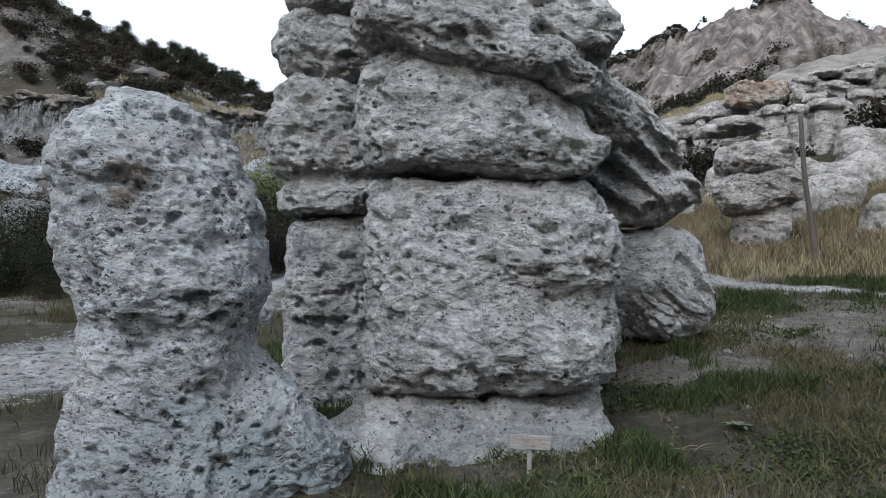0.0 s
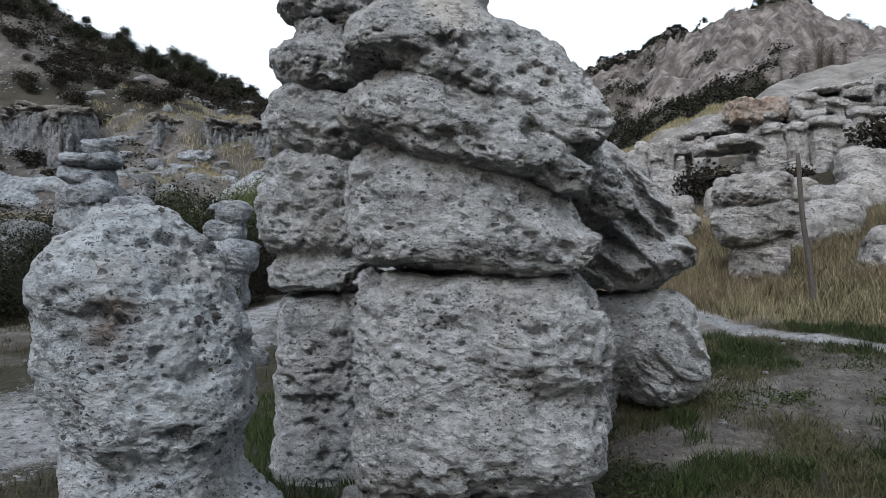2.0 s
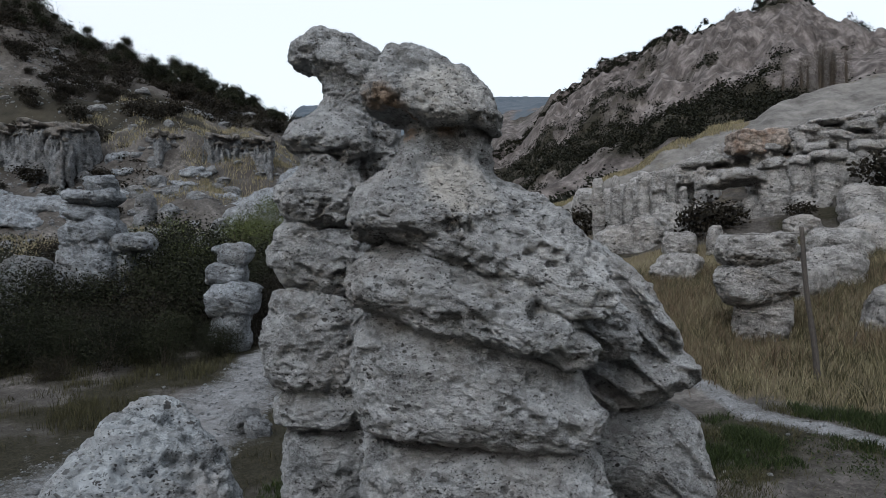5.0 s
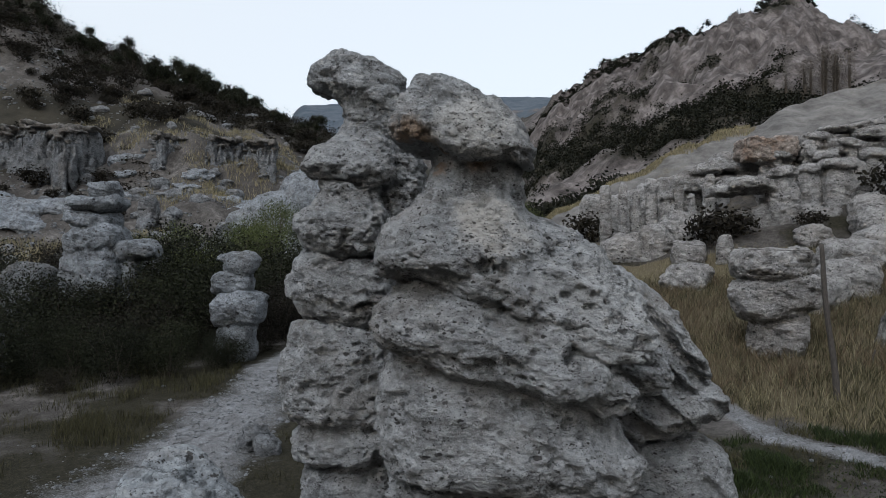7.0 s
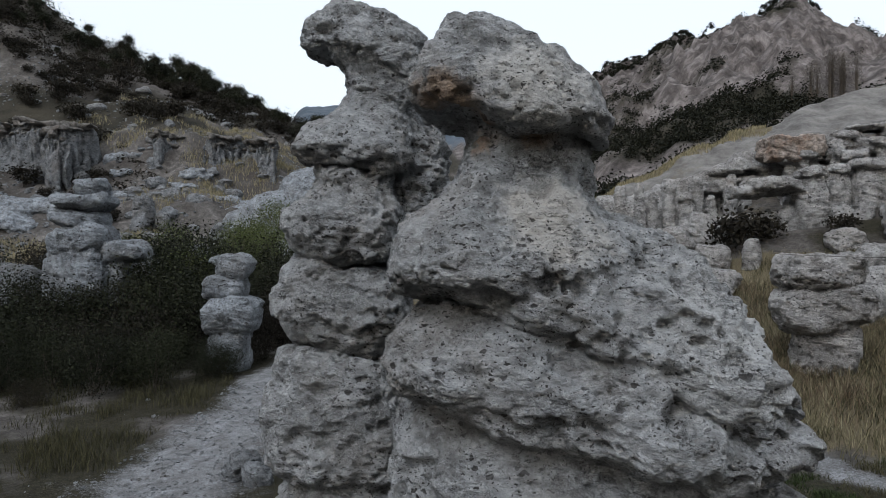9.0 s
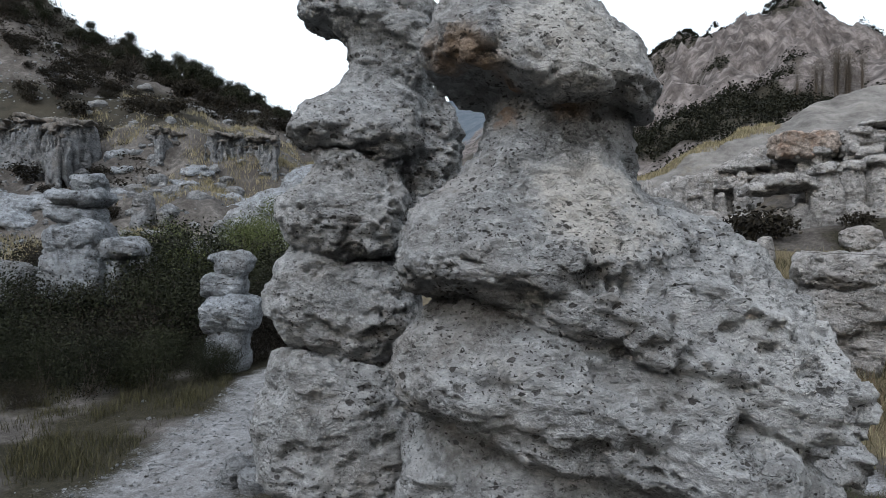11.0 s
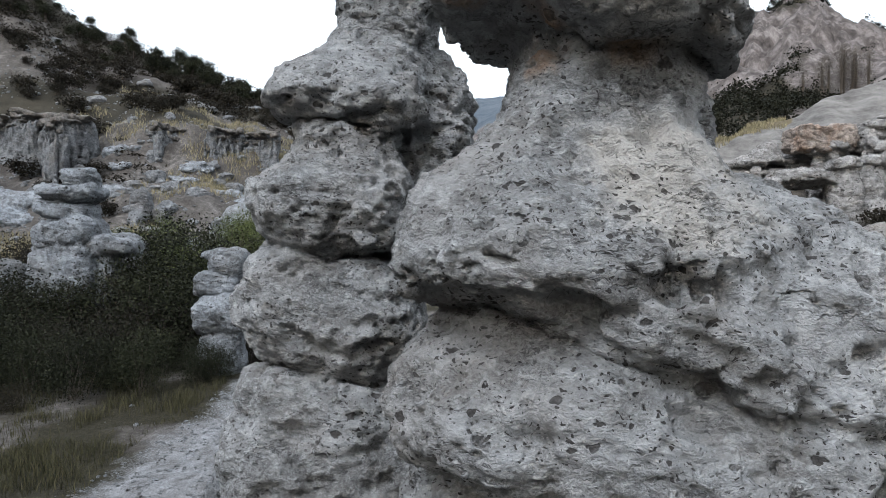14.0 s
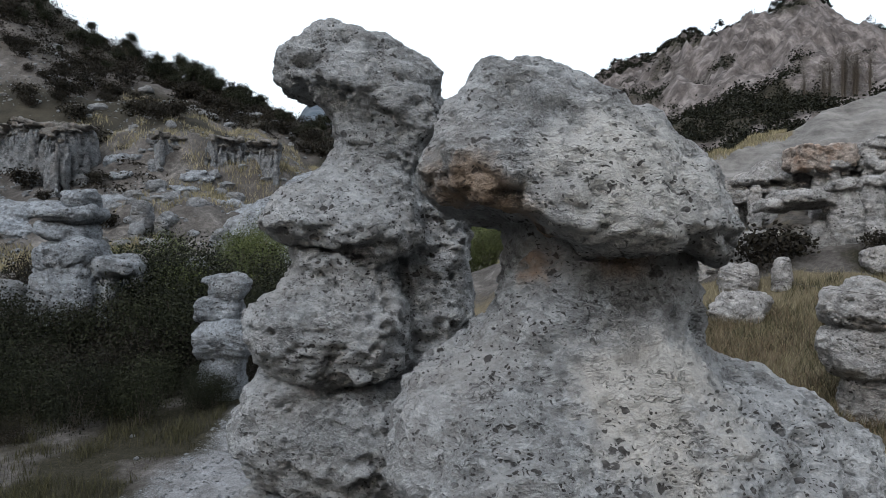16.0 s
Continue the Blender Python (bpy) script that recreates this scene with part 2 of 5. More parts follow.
def mix(nodes, links, fac, a, b, blend="MIX"):
    n = nodes.new("ShaderNodeMix")
    n.data_type, n.blend_type = "RGBA", blend
    for sock, v in ((0, fac), (6, a), (7, b)):
        if isinstance(v, (int, float)):
            n.inputs[sock].default_value = v
        elif isinstance(v, tuple):
            n.inputs[sock].default_value = (*v, 1)
        else:
            links.new(v, n.inputs[sock])
    return n.outputs[2]


def maths(nodes, links, op, a, b=0.0):
    n = nodes.new("ShaderNodeMath")
    n.operation = op
    for k, v in enumerate((a, b)):
        if isinstance(v, (int, float)):
            n.inputs[k].default_value = v
        else:
            links.new(v, n.inputs[k])
    return n.outputs[0]


def tuff(name, light, dark, warm, warm_share=0.2, scale=1.0, clast_shade=1.0, bump=1.0, stains_and_light=(), coarse=False, blotch=0.09, strata=0.0):
    """Weathered volcanic tuff: pale ash, darker lichen, rusty patches, flaky grain, small dark stones; shade of pits
    and cracks lies in the colour.
    """
    m, n, l, bsdf = material(name)
    co = n.new("ShaderNodeNewGeometry").outputs["Position"]
    big = noise_node(n, l, co, 0.9 / scale, 5, 0.6)
    mid = noise_node(n, l, co, 3.5 / scale, 7, 0.68)
    flake = noise_node(n, l, co, 11.0 / scale, 7, 0.68, (0.9, 0.9, 1.3))
    fine = noise_node(n, l, co, 55.0 / scale, 5, 0.7)
    col = mix(n, l, ramp(n, l, mid, [(0.49 - blotch, (0, 0, 0)), (0.49 + blotch, (1, 1, 1))]), dark, light)
    col = mix(n, l, ramp(n, l, flake, [(0.5, (0, 0, 0)), (0.6, (0.6, 0.6, 0.6))]), col, tuple(min(1, 1.15 * c) for c in light))
    rust = maths(n, l, "MULTIPLY", ramp(n, l, big, [(0.5, (0, 0, 0)), (0.72, (1, 1, 1))]), warm_share)
    col = mix(n, l, rust, col, warm)
    # spots of tint: real stains, and light or shade painted into the colour
    for place, reach, tint in stains_and_light:
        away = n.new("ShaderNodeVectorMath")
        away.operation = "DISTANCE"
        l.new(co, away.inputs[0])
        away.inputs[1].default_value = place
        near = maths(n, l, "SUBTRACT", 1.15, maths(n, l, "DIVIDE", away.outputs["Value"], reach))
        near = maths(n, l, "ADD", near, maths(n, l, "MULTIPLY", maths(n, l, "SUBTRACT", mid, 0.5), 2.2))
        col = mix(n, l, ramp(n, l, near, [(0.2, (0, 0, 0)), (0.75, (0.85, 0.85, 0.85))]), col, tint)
    col = mix(n, l, 0.8, col, ramp(n, l, fine, [(0.34, (0.8, 0.8, 0.8)), (0.56, (1.05, 1.05, 1.05))]), "MULTIPLY")
    jig = n.new("ShaderNodeVectorMath")
    jig.operation = "MULTIPLY_ADD"
    nz = n.new("ShaderNodeTexNoise")
    nz.inputs["Scale"].default_value = 22.0 / scale
    l.new(co, nz.inputs["Vector"])
    l.new(nz.outputs["Color"], jig.inputs[0])
    jig.inputs[1].default_value = (0.06 * scale,) * 3
    l.new(co, jig.inputs[2])
    # dark stones, and the shade inside pits put into the colour
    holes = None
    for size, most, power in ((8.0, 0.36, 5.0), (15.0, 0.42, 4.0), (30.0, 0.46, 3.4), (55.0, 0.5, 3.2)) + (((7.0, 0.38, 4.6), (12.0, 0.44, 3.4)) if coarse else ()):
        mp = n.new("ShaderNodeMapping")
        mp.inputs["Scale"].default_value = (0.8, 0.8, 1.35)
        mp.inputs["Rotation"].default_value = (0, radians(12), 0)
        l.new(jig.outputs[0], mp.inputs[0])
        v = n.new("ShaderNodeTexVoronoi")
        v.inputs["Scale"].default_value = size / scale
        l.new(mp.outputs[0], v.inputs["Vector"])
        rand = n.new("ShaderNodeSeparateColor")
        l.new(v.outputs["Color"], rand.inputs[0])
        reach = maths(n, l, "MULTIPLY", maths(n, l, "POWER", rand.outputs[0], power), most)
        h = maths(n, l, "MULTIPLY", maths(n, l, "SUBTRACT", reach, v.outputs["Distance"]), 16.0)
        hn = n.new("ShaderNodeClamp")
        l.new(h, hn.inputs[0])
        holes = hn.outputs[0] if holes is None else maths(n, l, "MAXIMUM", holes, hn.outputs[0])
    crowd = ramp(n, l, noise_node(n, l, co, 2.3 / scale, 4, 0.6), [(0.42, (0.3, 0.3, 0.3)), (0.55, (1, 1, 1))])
    stone = maths(n, l, "MULTIPLY", maths(n, l, "MULTIPLY", holes, crowd), clast_shade)
    # shade of cracks, drawn as thin dark lines of colour
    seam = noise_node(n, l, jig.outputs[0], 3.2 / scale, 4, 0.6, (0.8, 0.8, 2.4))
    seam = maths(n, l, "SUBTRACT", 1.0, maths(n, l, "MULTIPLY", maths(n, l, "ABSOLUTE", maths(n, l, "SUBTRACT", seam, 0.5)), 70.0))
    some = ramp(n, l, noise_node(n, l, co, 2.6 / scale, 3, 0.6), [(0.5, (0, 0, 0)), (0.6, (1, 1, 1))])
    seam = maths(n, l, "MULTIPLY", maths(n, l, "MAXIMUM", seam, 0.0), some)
    stone = maths(n, l, "MAXIMUM", stone, maths(n, l, "MULTIPLY", seam, 0.8 * clast_shade))
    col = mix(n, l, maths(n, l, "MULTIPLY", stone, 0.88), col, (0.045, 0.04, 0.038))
    if strata:
        # bedding grooves, darkened in colour where the bump cuts in
        bed = noise_node(n, l, jig.outputs[0], 1.1 / scale, 5, 0.6, (0.45, 0.45, 3.4))
        bed = maths(n, l, "SUBTRACT", 1.0, maths(n, l, "MULTIPLY", maths(n, l, "ABSOLUTE", maths(n, l, "SUBTRACT", bed, 0.5)), 26.0))
        bed = maths(n, l, "MULTIPLY", maths(n, l, "MAXIMUM", bed, 0.0), ramp(n, l, big, [(0.42, (0, 0, 0)), (0.55, (1, 1, 1))]))
        col = mix(n, l, maths(n, l, "MULTIPLY", bed, 0.5 * strata), col, tuple(0.4 * c for c in dark))
        crust = noise_node(n, l, co, 2.2 / scale, 8, 0.72, (0.8, 0.8, 1.6))
    bsdf.inputs["Roughness"].default_value = 0.94
    bsdf.inputs["Specular IOR Level"].default_value = 0.15
    height = maths(n, l, "ADD", maths(n, l, "MULTIPLY", fine, 0.014), maths(n, l, "MULTIPLY", flake, 0.11))
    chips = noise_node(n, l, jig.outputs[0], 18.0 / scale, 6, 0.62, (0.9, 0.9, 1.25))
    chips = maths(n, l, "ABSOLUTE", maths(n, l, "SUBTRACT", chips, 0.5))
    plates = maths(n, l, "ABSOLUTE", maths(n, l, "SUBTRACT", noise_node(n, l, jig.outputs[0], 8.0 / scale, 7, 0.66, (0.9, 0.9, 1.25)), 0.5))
    # groove shade painted along the valleys of the bump's own noise
    crack_shade = ramp(n, l, maths(n, l, "MINIMUM", maths(n, l, "MULTIPLY", chips, 1.4), plates), [(0.0, (0.3, 0.3, 0.3)), (0.035, (1, 1, 1))])
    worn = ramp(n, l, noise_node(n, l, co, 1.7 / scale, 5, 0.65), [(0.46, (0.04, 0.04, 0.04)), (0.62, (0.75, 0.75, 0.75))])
    col = mix(n, l, worn, col, crack_shade, "MULTIPLY")
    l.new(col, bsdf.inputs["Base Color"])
    height = maths(n, l, "ADD", height, maths(n, l, "MULTIPLY", maths(n, l, "MULTIPLY", chips, worn), 0.2))
    height = maths(n, l, "ADD", height, maths(n, l, "MULTIPLY", plates, 0.15))
    height = maths(n, l, "SUBTRACT", height, maths(n, l, "MULTIPLY", stone, 0.05))
    if strata:
        height = maths(n, l, "SUBTRACT", height, maths(n, l, "MULTIPLY", bed, 0.1 * strata))
        height = maths(n, l, "ADD", height, maths(n, l, "MULTIPLY", crust, 0.28 * strata))
    b = n.new("ShaderNodeBump")
    b.inputs["Strength"].default_value, b.inputs["Distance"].default_value = 1.0, 1.0 * scale * bump
    l.new(height, b.inputs["Height"])
    l.new(b.outputs[0], bsdf.inputs["Normal"])
    return m


RUST, UMBER = (0.36, 0.22, 0.13), (0.2, 0.165, 0.14)
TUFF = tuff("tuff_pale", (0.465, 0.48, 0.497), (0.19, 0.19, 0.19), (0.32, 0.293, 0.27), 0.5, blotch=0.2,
            stains_and_light=[((-0.36, 7.25, 6.36), 0.2, RUST), ((0.1, 7.25, 6.38), 0.2, (0.34, 0.23, 0.15)), ((-0.78, 7.25, 6.6), 0.3, (0.3, 0.2, 0.13)),
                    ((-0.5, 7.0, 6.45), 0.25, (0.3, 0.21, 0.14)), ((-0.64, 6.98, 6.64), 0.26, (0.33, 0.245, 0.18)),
                    # lit cap front and shaded foot painted in; neck and shoulder only paler
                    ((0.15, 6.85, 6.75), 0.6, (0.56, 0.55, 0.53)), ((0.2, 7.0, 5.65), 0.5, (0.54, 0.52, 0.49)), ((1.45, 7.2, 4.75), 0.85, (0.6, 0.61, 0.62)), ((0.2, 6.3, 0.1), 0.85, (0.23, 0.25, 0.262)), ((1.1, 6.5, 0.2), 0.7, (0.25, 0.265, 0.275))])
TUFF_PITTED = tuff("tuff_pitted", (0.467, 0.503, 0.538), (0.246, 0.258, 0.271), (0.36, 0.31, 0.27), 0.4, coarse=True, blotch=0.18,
                   # last three: bluish tone of the lower body, its foot shade painted in
                   stains_and_light=[((-2.4, 4.95, 2.62), 0.32, UMBER), ((-2.35, 5.0, 3.1), 0.3, (0.33, 0.29, 0.26)), ((-1.9, 4.9, 0.4), 1.0, (0.25, 0.285, 0.31)), ((-1.2, 5.4, 0.2), 0.8, (0.235, 0.275, 0.298)), ((-2.6, 4.9, 0.2), 0.9, (0.29, 0.32, 0.345))])
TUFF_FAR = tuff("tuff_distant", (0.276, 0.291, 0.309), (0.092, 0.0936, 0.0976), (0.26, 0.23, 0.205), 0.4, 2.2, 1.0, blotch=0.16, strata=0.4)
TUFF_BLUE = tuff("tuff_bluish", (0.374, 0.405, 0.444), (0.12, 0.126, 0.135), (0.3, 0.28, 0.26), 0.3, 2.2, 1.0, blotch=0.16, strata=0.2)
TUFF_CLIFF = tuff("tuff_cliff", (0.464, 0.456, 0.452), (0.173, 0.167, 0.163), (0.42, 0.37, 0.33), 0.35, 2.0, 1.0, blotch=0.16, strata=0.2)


def plain(name, c1, c2, scale=8.0, rough=0.85, stretch=None, bump=0.0):
    m, n, l, bsdf = material(name)
    co = n.new("ShaderNodeTexCoord").outputs["Object"]
    a = noise_node(n, l, co, scale, 5, 0.65, stretch)
    l.new(ramp(n, l, a, [(0.3, c1), (0.7, c2)]), bsdf.inputs["Base Color"])
    bsdf.inputs["Roughness"].default_value = rough
    bsdf.inputs["Specular IOR Level"].default_value = 0.25
    if bump:
        b = n.new("ShaderNodeBump")
        b.inputs["Strength"].default_value, b.inputs["Distance"].default_value = bump, 0.02
        l.new(a, b.inputs["Height"])
        l.new(b.outputs[0], bsdf.inputs["Normal"])
    return m


def dist(n, l, co):
    v = n.new("ShaderNodeVectorMath")
    v.operation = "LENGTH"
    l.new(co, v.inputs[0])
    return v.outputs["Value"]


def earth():
    """Ground: cover colours by the sheet's own map of path, dry grass, green and wood, with grain."""
    m, n, l, bsdf = material("earth")
    co = n.new("ShaderNodeNewGeometry").outputs["Position"]
    at = n.new("ShaderNodeAttribute")
    at.attribute_name = "cover"
    sep = n.new("ShaderNodeSeparateColor")
    l.new(at.outputs["Color"], sep.inputs[0])
    path, dry, green = sep.outputs[0], sep.outputs[1], sep.outputs[2]
    wood = at.outputs["Alpha"]
    fine = noise_node(n, l, co, 24.0, 8, 0.75)
    mid = noise_node(n, l, co, 1.6, 6, 0.65)
    far = noise_node(n, l, co, 0.05, 9, 0.65)
    crumbs = noise_node(n, l, co, 7.0, 8, 0.78)
    soil = ramp(n, l, maths(n, l, "MULTIPLY", maths(n, l, "ADD", fine, crumbs), 0.5), [(0.38, (0.011, 0.009, 0.008)), (0.5, (0.046, 0.041, 0.037)), (0.62, (0.115, 0.105, 0.098))])
    scree = ramp(n, l, noise_node(n, l, co, 0.4, 9, 0.7), [(0.35, (0.045, 0.042, 0.04)), (0.65, (0.165, 0.155, 0.148))])
    stony = ramp(n, l, noise_node(n, l, co, 1.8, 9, 0.8), [(0.36, (0.3, 0.3, 0.3)), (0.5, (0.9, 0.9, 0.9)), (0.64, (1.9, 1.9, 1.9))])
    scree = mix(n, l, 1.0, scree, stony, "MULTIPLY")
    soil = mix(n, l, ramp(n, l, far, [(0.4, (0, 0, 0)), (0.62, (0.8, 0.8, 0.8))]), soil, scree)
    place = n.new("ShaderNodeSeparateXYZ")
    l.new(co, place.inputs[0])
    ash = ramp(n, l, noise_node(n, l, co, 0.7, 9, 0.72, (1, 0.5, 1)), [(0.35, (0.075, 0.071, 0.068)), (0.65, (0.19, 0.182, 0.175))])
    bank = maths(n, l, "MULTIPLY", maths(n, l, "GREATER_THAN", place.outputs[0], 4.0), maths(n, l, "GREATER_THAN", place.outputs[1], 43.0))
    soil = mix(n, l, bank, soil, ash)
    crag = ramp(n, l, noise_node(n, l, co, 0.16, 10, 0.72, (1, 1, 0.35)), [(0.34, (0.022, 0.019, 0.018)), (0.5, (0.075, 0.066, 0.064)), (0.68, (0.19, 0.173, 0.17))])
    soil = mix(n, l, maths(n, l, "GREATER_THAN", dist(n, l, co), 150.0), soil, crag)

    def edge(mask, soft=0.18):
        s = maths(n, l, "ADD", mask, maths(n, l, "MULTIPLY", maths(n, l, "SUBTRACT", maths(n, l, "ADD", mid, fine), 1.0), 0.9))
        return ramp(n, l, s, [(0.5 - soft, (0, 0, 0)), (0.5 + soft, (1, 1, 1))])
    straw = ramp(n, l, fine, [(0.3, (0.05, 0.042, 0.028)), (0.7, (0.15, 0.125, 0.08))])
    grass = ramp(n, l, maths(n, l, "MULTIPLY", maths(n, l, "ADD", fine, crumbs), 0.5), [(0.38, (0.006, 0.005, 0.003)), (0.52, (0.024, 0.022, 0.014)), (0.64, (0.062, 0.055, 0.038))])
    trees = ramp(n, l, noise_node(n, l, co, 0.25, 8, 0.75), [(0.35, (0.01, 0.01, 0.008)), (0.7, (0.045, 0.04, 0.03))])
    pebbly = maths(n, l, "MULTIPLY", maths(n, l, "ADD", fine, noise_node(n, l, co, 2.2, 9, 0.75)), 0.5)
    gravel = ramp(n, l, pebbly, [(0.38, (0.06, 0.057, 0.055)), (0.5, (0.15, 0.152, 0.158)), (0.62, (0.28, 0.29, 0.31))])
    col = mix(n, l, edge(dry), soil, straw)
    col = mix(n, l, edge(green), col, grass)
    # distance haze painted into the wood's colour beyond 650 m
    haze_wood = ramp(n, l, noise_node(n, l, co, 0.02, 9, 0.75), [(0.35, (0.035, 0.05, 0.068)), (0.7, (0.085, 0.1, 0.12))])
    trees = mix(n, l, maths(n, l, "GREATER_THAN", dist(n, l, co), 650.0), trees, haze_wood)
    col = mix(n, l, edge(wood), col, trees)
    col = mix(n, l, edge(path), col, gravel)
    l.new(col, bsdf.inputs["Base Color"])
    bsdf.inputs["Roughness"].default_value = 0.95
    bsdf.inputs["Specular IOR Level"].default_value = 0.15
    b = n.new("ShaderNodeBump")
    b.inputs["Strength"].default_value, b.inputs["Distance"].default_value = 0.7, 0.08
    l.new(maths(n, l, "ADD", fine, mid), b.inputs["Height"])
    l.new(b.outputs[0], bsdf.inputs["Normal"])
    return m


EARTH = earth()
WOOD_GREY = plain("weathered_wood", (0.03, 0.026, 0.024), (0.095, 0.085, 0.078), 14, 0.85, (6, 6, 0.6), 0.6)
BOARD = plain("board_wood", (0.13, 0.125, 0.122), (0.25, 0.243, 0.24), 9, 0.8, (0.8, 6, 6), 0.4)

# ---- ground: one sheet from the feet of the pillars to the skyline ----
RADII = np.array((0, 6, 12, 20, 30, 42, 58, 75, 80, 126, 200, 450, 700, 1500, 4000.0))
AZIMUTHS, PROFILES = [], []


def profile(azimuth, *heights):
    """Ground heights along one bearing (degrees, 0 straight ahead, right is plus) at the common distances."""
    AZIMUTHS.append(azimuth)
    PROFILES.append(heights)


# unseen hills behind and left, added to keep low sky light off undersides
profile(-180, 0, 0, 0, 0.3, 1.5, 4, 9, 17, 19, 42, 20, 40, 60, 120, 100)
profile(-90, 0, 0, 0, 0.5, 3, 7, 15, 26, 29, 58, 60, 80, 90, 120, 100)
profile(-45, 0, 0, 0, 0.1, 0.6, 3, 8, 16, 20, 58, 90, 100, 100, 120, 100)
profile(-34, 0, 0, 0, 0.1, 0.5, 2, 6.5, 14, 18.5, 56, 70, 60, 80, 120, 100)
profile(-27, 0, 0, 0, 0.1, 0.4, 2, 6.5, 14, 18.5, 43, 44, 50, 80, 120, 100)
profile(-22, 0, 0, 0, 0.1, 0.4, 2, 6.5, 14, 18.5, 37, 36, 40, 80, 120, 100)
profile(-17, 0, 0, 0, 0.2, 0.5, 2, 6, 12, 16, 33, 30, 40, 80, 120, 100)
profile(-12, 0, 0, 0, 0.2, 0.6, 2, 5, 10, 12.5, 28.5, 24, 40, 120, 336, 300)
profile(-6, 0, 0, 0.1, 0.3, 0.8, 2, 4, 7, 8, 18, 18, 40, 120, 340, 300)
profile(0, 0, 0, 0.2, 0.6, 1.2, 2.4, 4, 6, 6.5, 10, 14, 40, 120, 345, 300)
profile(6, 0, 0, 0.4, 1.1, 2.2, 4.2, 6.5, 6.0, 6.0, 10, 14, 70, 150, 350, 300)
profile(10, 0, 0, 0.5, 1.4, 2.8, 5.5, 9.2, 8, 8, 10, 20, 106, 160, 350, 300)
profile(15, 0, 0, 0.6, 1.5, 3.2, 6.0, 11.8, 10, 10, 14, 30, 128, 130, 200, 200)
profile(20, 0, 0, 0.7, 1.7, 3.6, 7.5, 14.4, 13, 13, 16, 40, 147, 130, 150, 150)
profile(24, 0, 0.1, 0.8, 1.9, 4.0, 9.5, 16.2, 16, 16, 18, 45, 162, 140, 150, 150)
profile(27.5, 0, 0.1, 0.9, 2.1, 4.3, 10.5, 18, 19, 19, 20, 50, 175, 150, 150, 150)
profile(31, 0, 0.1, 1.0, 2.3, 4.8, 11.5, 19, 22, 22, 24, 55, 154, 150, 150, 150)
profile(34, 0, 0.2, 1.0, 2.5, 5.5, 12.5, 20, 24, 25, 28, 60, 144, 150, 150, 150)
profile(45, 0, 0.2, 1.2, 3.0, 7, 14, 24, 28, 30, 40, 70, 150, 150, 150, 150)
# unseen hills to the right and behind, raised to block low sky light
profile(90, 0, 0, 1.0, 2.5, 7, 12, 20, 28, 31, 55, 60, 100, 100, 120, 100)
profile(180, 0, 0, 0, 0.3, 1.5, 4, 9, 17, 19, 42, 20, 40, 60, 120, 100)
PROFILES = np.array(PROFILES, dtype=float)


def ground_height(x, y):
    x, y = np.atleast_1d(np.asarray(x, dtype=float)), np.atleast_1d(np.asarray(y, dtype=float))
    az = np.degrees(np.arctan2(x, y))
    r = np.where(np.abs(az) < 50, np.maximum(y, 0), np.hypot(x, y) * math.cos(radians(50)))
    i = np.clip(np.searchsorted(AZIMUTHS, az) - 1, 0, len(AZIMUTHS) - 2)
    a0, a1 = np.array(AZIMUTHS)[i], np.array(AZIMUTHS)[i + 1]
    w = (az - a0) / (a1 - a0)
    w = w * w * (3 - 2 * w)
    j = np.clip(np.searchsorted(RADII, r) - 1, 0, len(RADII) - 2)
    s = np.clip((r - RADII[j]) / (RADII[j + 1] - RADII[j]), 0, 1)
    h0 = PROFILES[i, j] * (1 - s) + PROFILES[i, j + 1] * s
    h1 = PROFILES[i + 1, j] * (1 - s) + PROFILES[i + 1, j + 1] * s
    z = h0 * (1 - w) + h1 * w
    p = np.stack([x, y, 0 * x], 1)
    z = z + 0.05 * fbm(p * 0.8, 4, 3) * np.clip(r / 4, 0, 1)
    z = z + np.clip((r - 20) / 60, 0, 1) * 0.8 * fbm(p / 9, 5, 5)
    z = z + np.clip((r - 70) / 200, 0, 1) * 7 * (0.5 - np.abs(fbm(p / 60, 5, 8, 0.55)))
    rug = np.abs(fbm(p / 5.0, 4, 13, 0.6))
    z = z + smoothstep(34, 46, y) * (y < 130) * (az >= -4) * 0.5 * (rug - 0.4)
    z = z + smoothstep(46, 60, y) * (y < 130) * (az < -4) * 0.8 * (rug - 0.4)
    gully = fbm(np.stack([az / 2.2, r / 160, 0 * x], 1), 4, 11, 0.55)
    crags = smoothstep(-0.1, 0.35, fbm(p / 42, 4, 15, 0.55))
    z = z + smoothstep(170, 320, r) * (r < 520) * (az > 2) * (5.0 * (np.abs(gully) - 0.3) * (1 - smoothstep(410, 450, r)) + 5.0 * crags + 6.0 * (np.abs(fbm(p / 22, 5, 14, 0.68)) - 0.3) - 3.0)
    return z


def line_mask(x, y, pts):
    """1 on a way along points (x, y, half width), falling to 0 beyond its verge."""
    best = np.zeros(len(x))
    for (x0, y0, w0), (x1, y1, w1) in zip(pts, pts[1:]):
        t = np.clip(((x - x0) * (x1 - x0) + (y - y0) * (y1 - y0)) / ((x1 - x0) ** 2 + (y1 - y0) ** 2), 0, 1)
        d = np.hypot(x - x0 - t * (x1 - x0), y - y0 - t * (y1 - y0))
        best = np.maximum(best, np.clip(1 - 0.5 * d / (w0 + t * (w1 - w0)), 0, 1))
    return best


PATH_R = [(16, 8, 0.3), (8.5, 12.9, 0.28), (7.0, 14.8, 0.26), (6.8, 17.5, 0.28), (5.5, 20, 0.3), (2, 24, 0.3)]
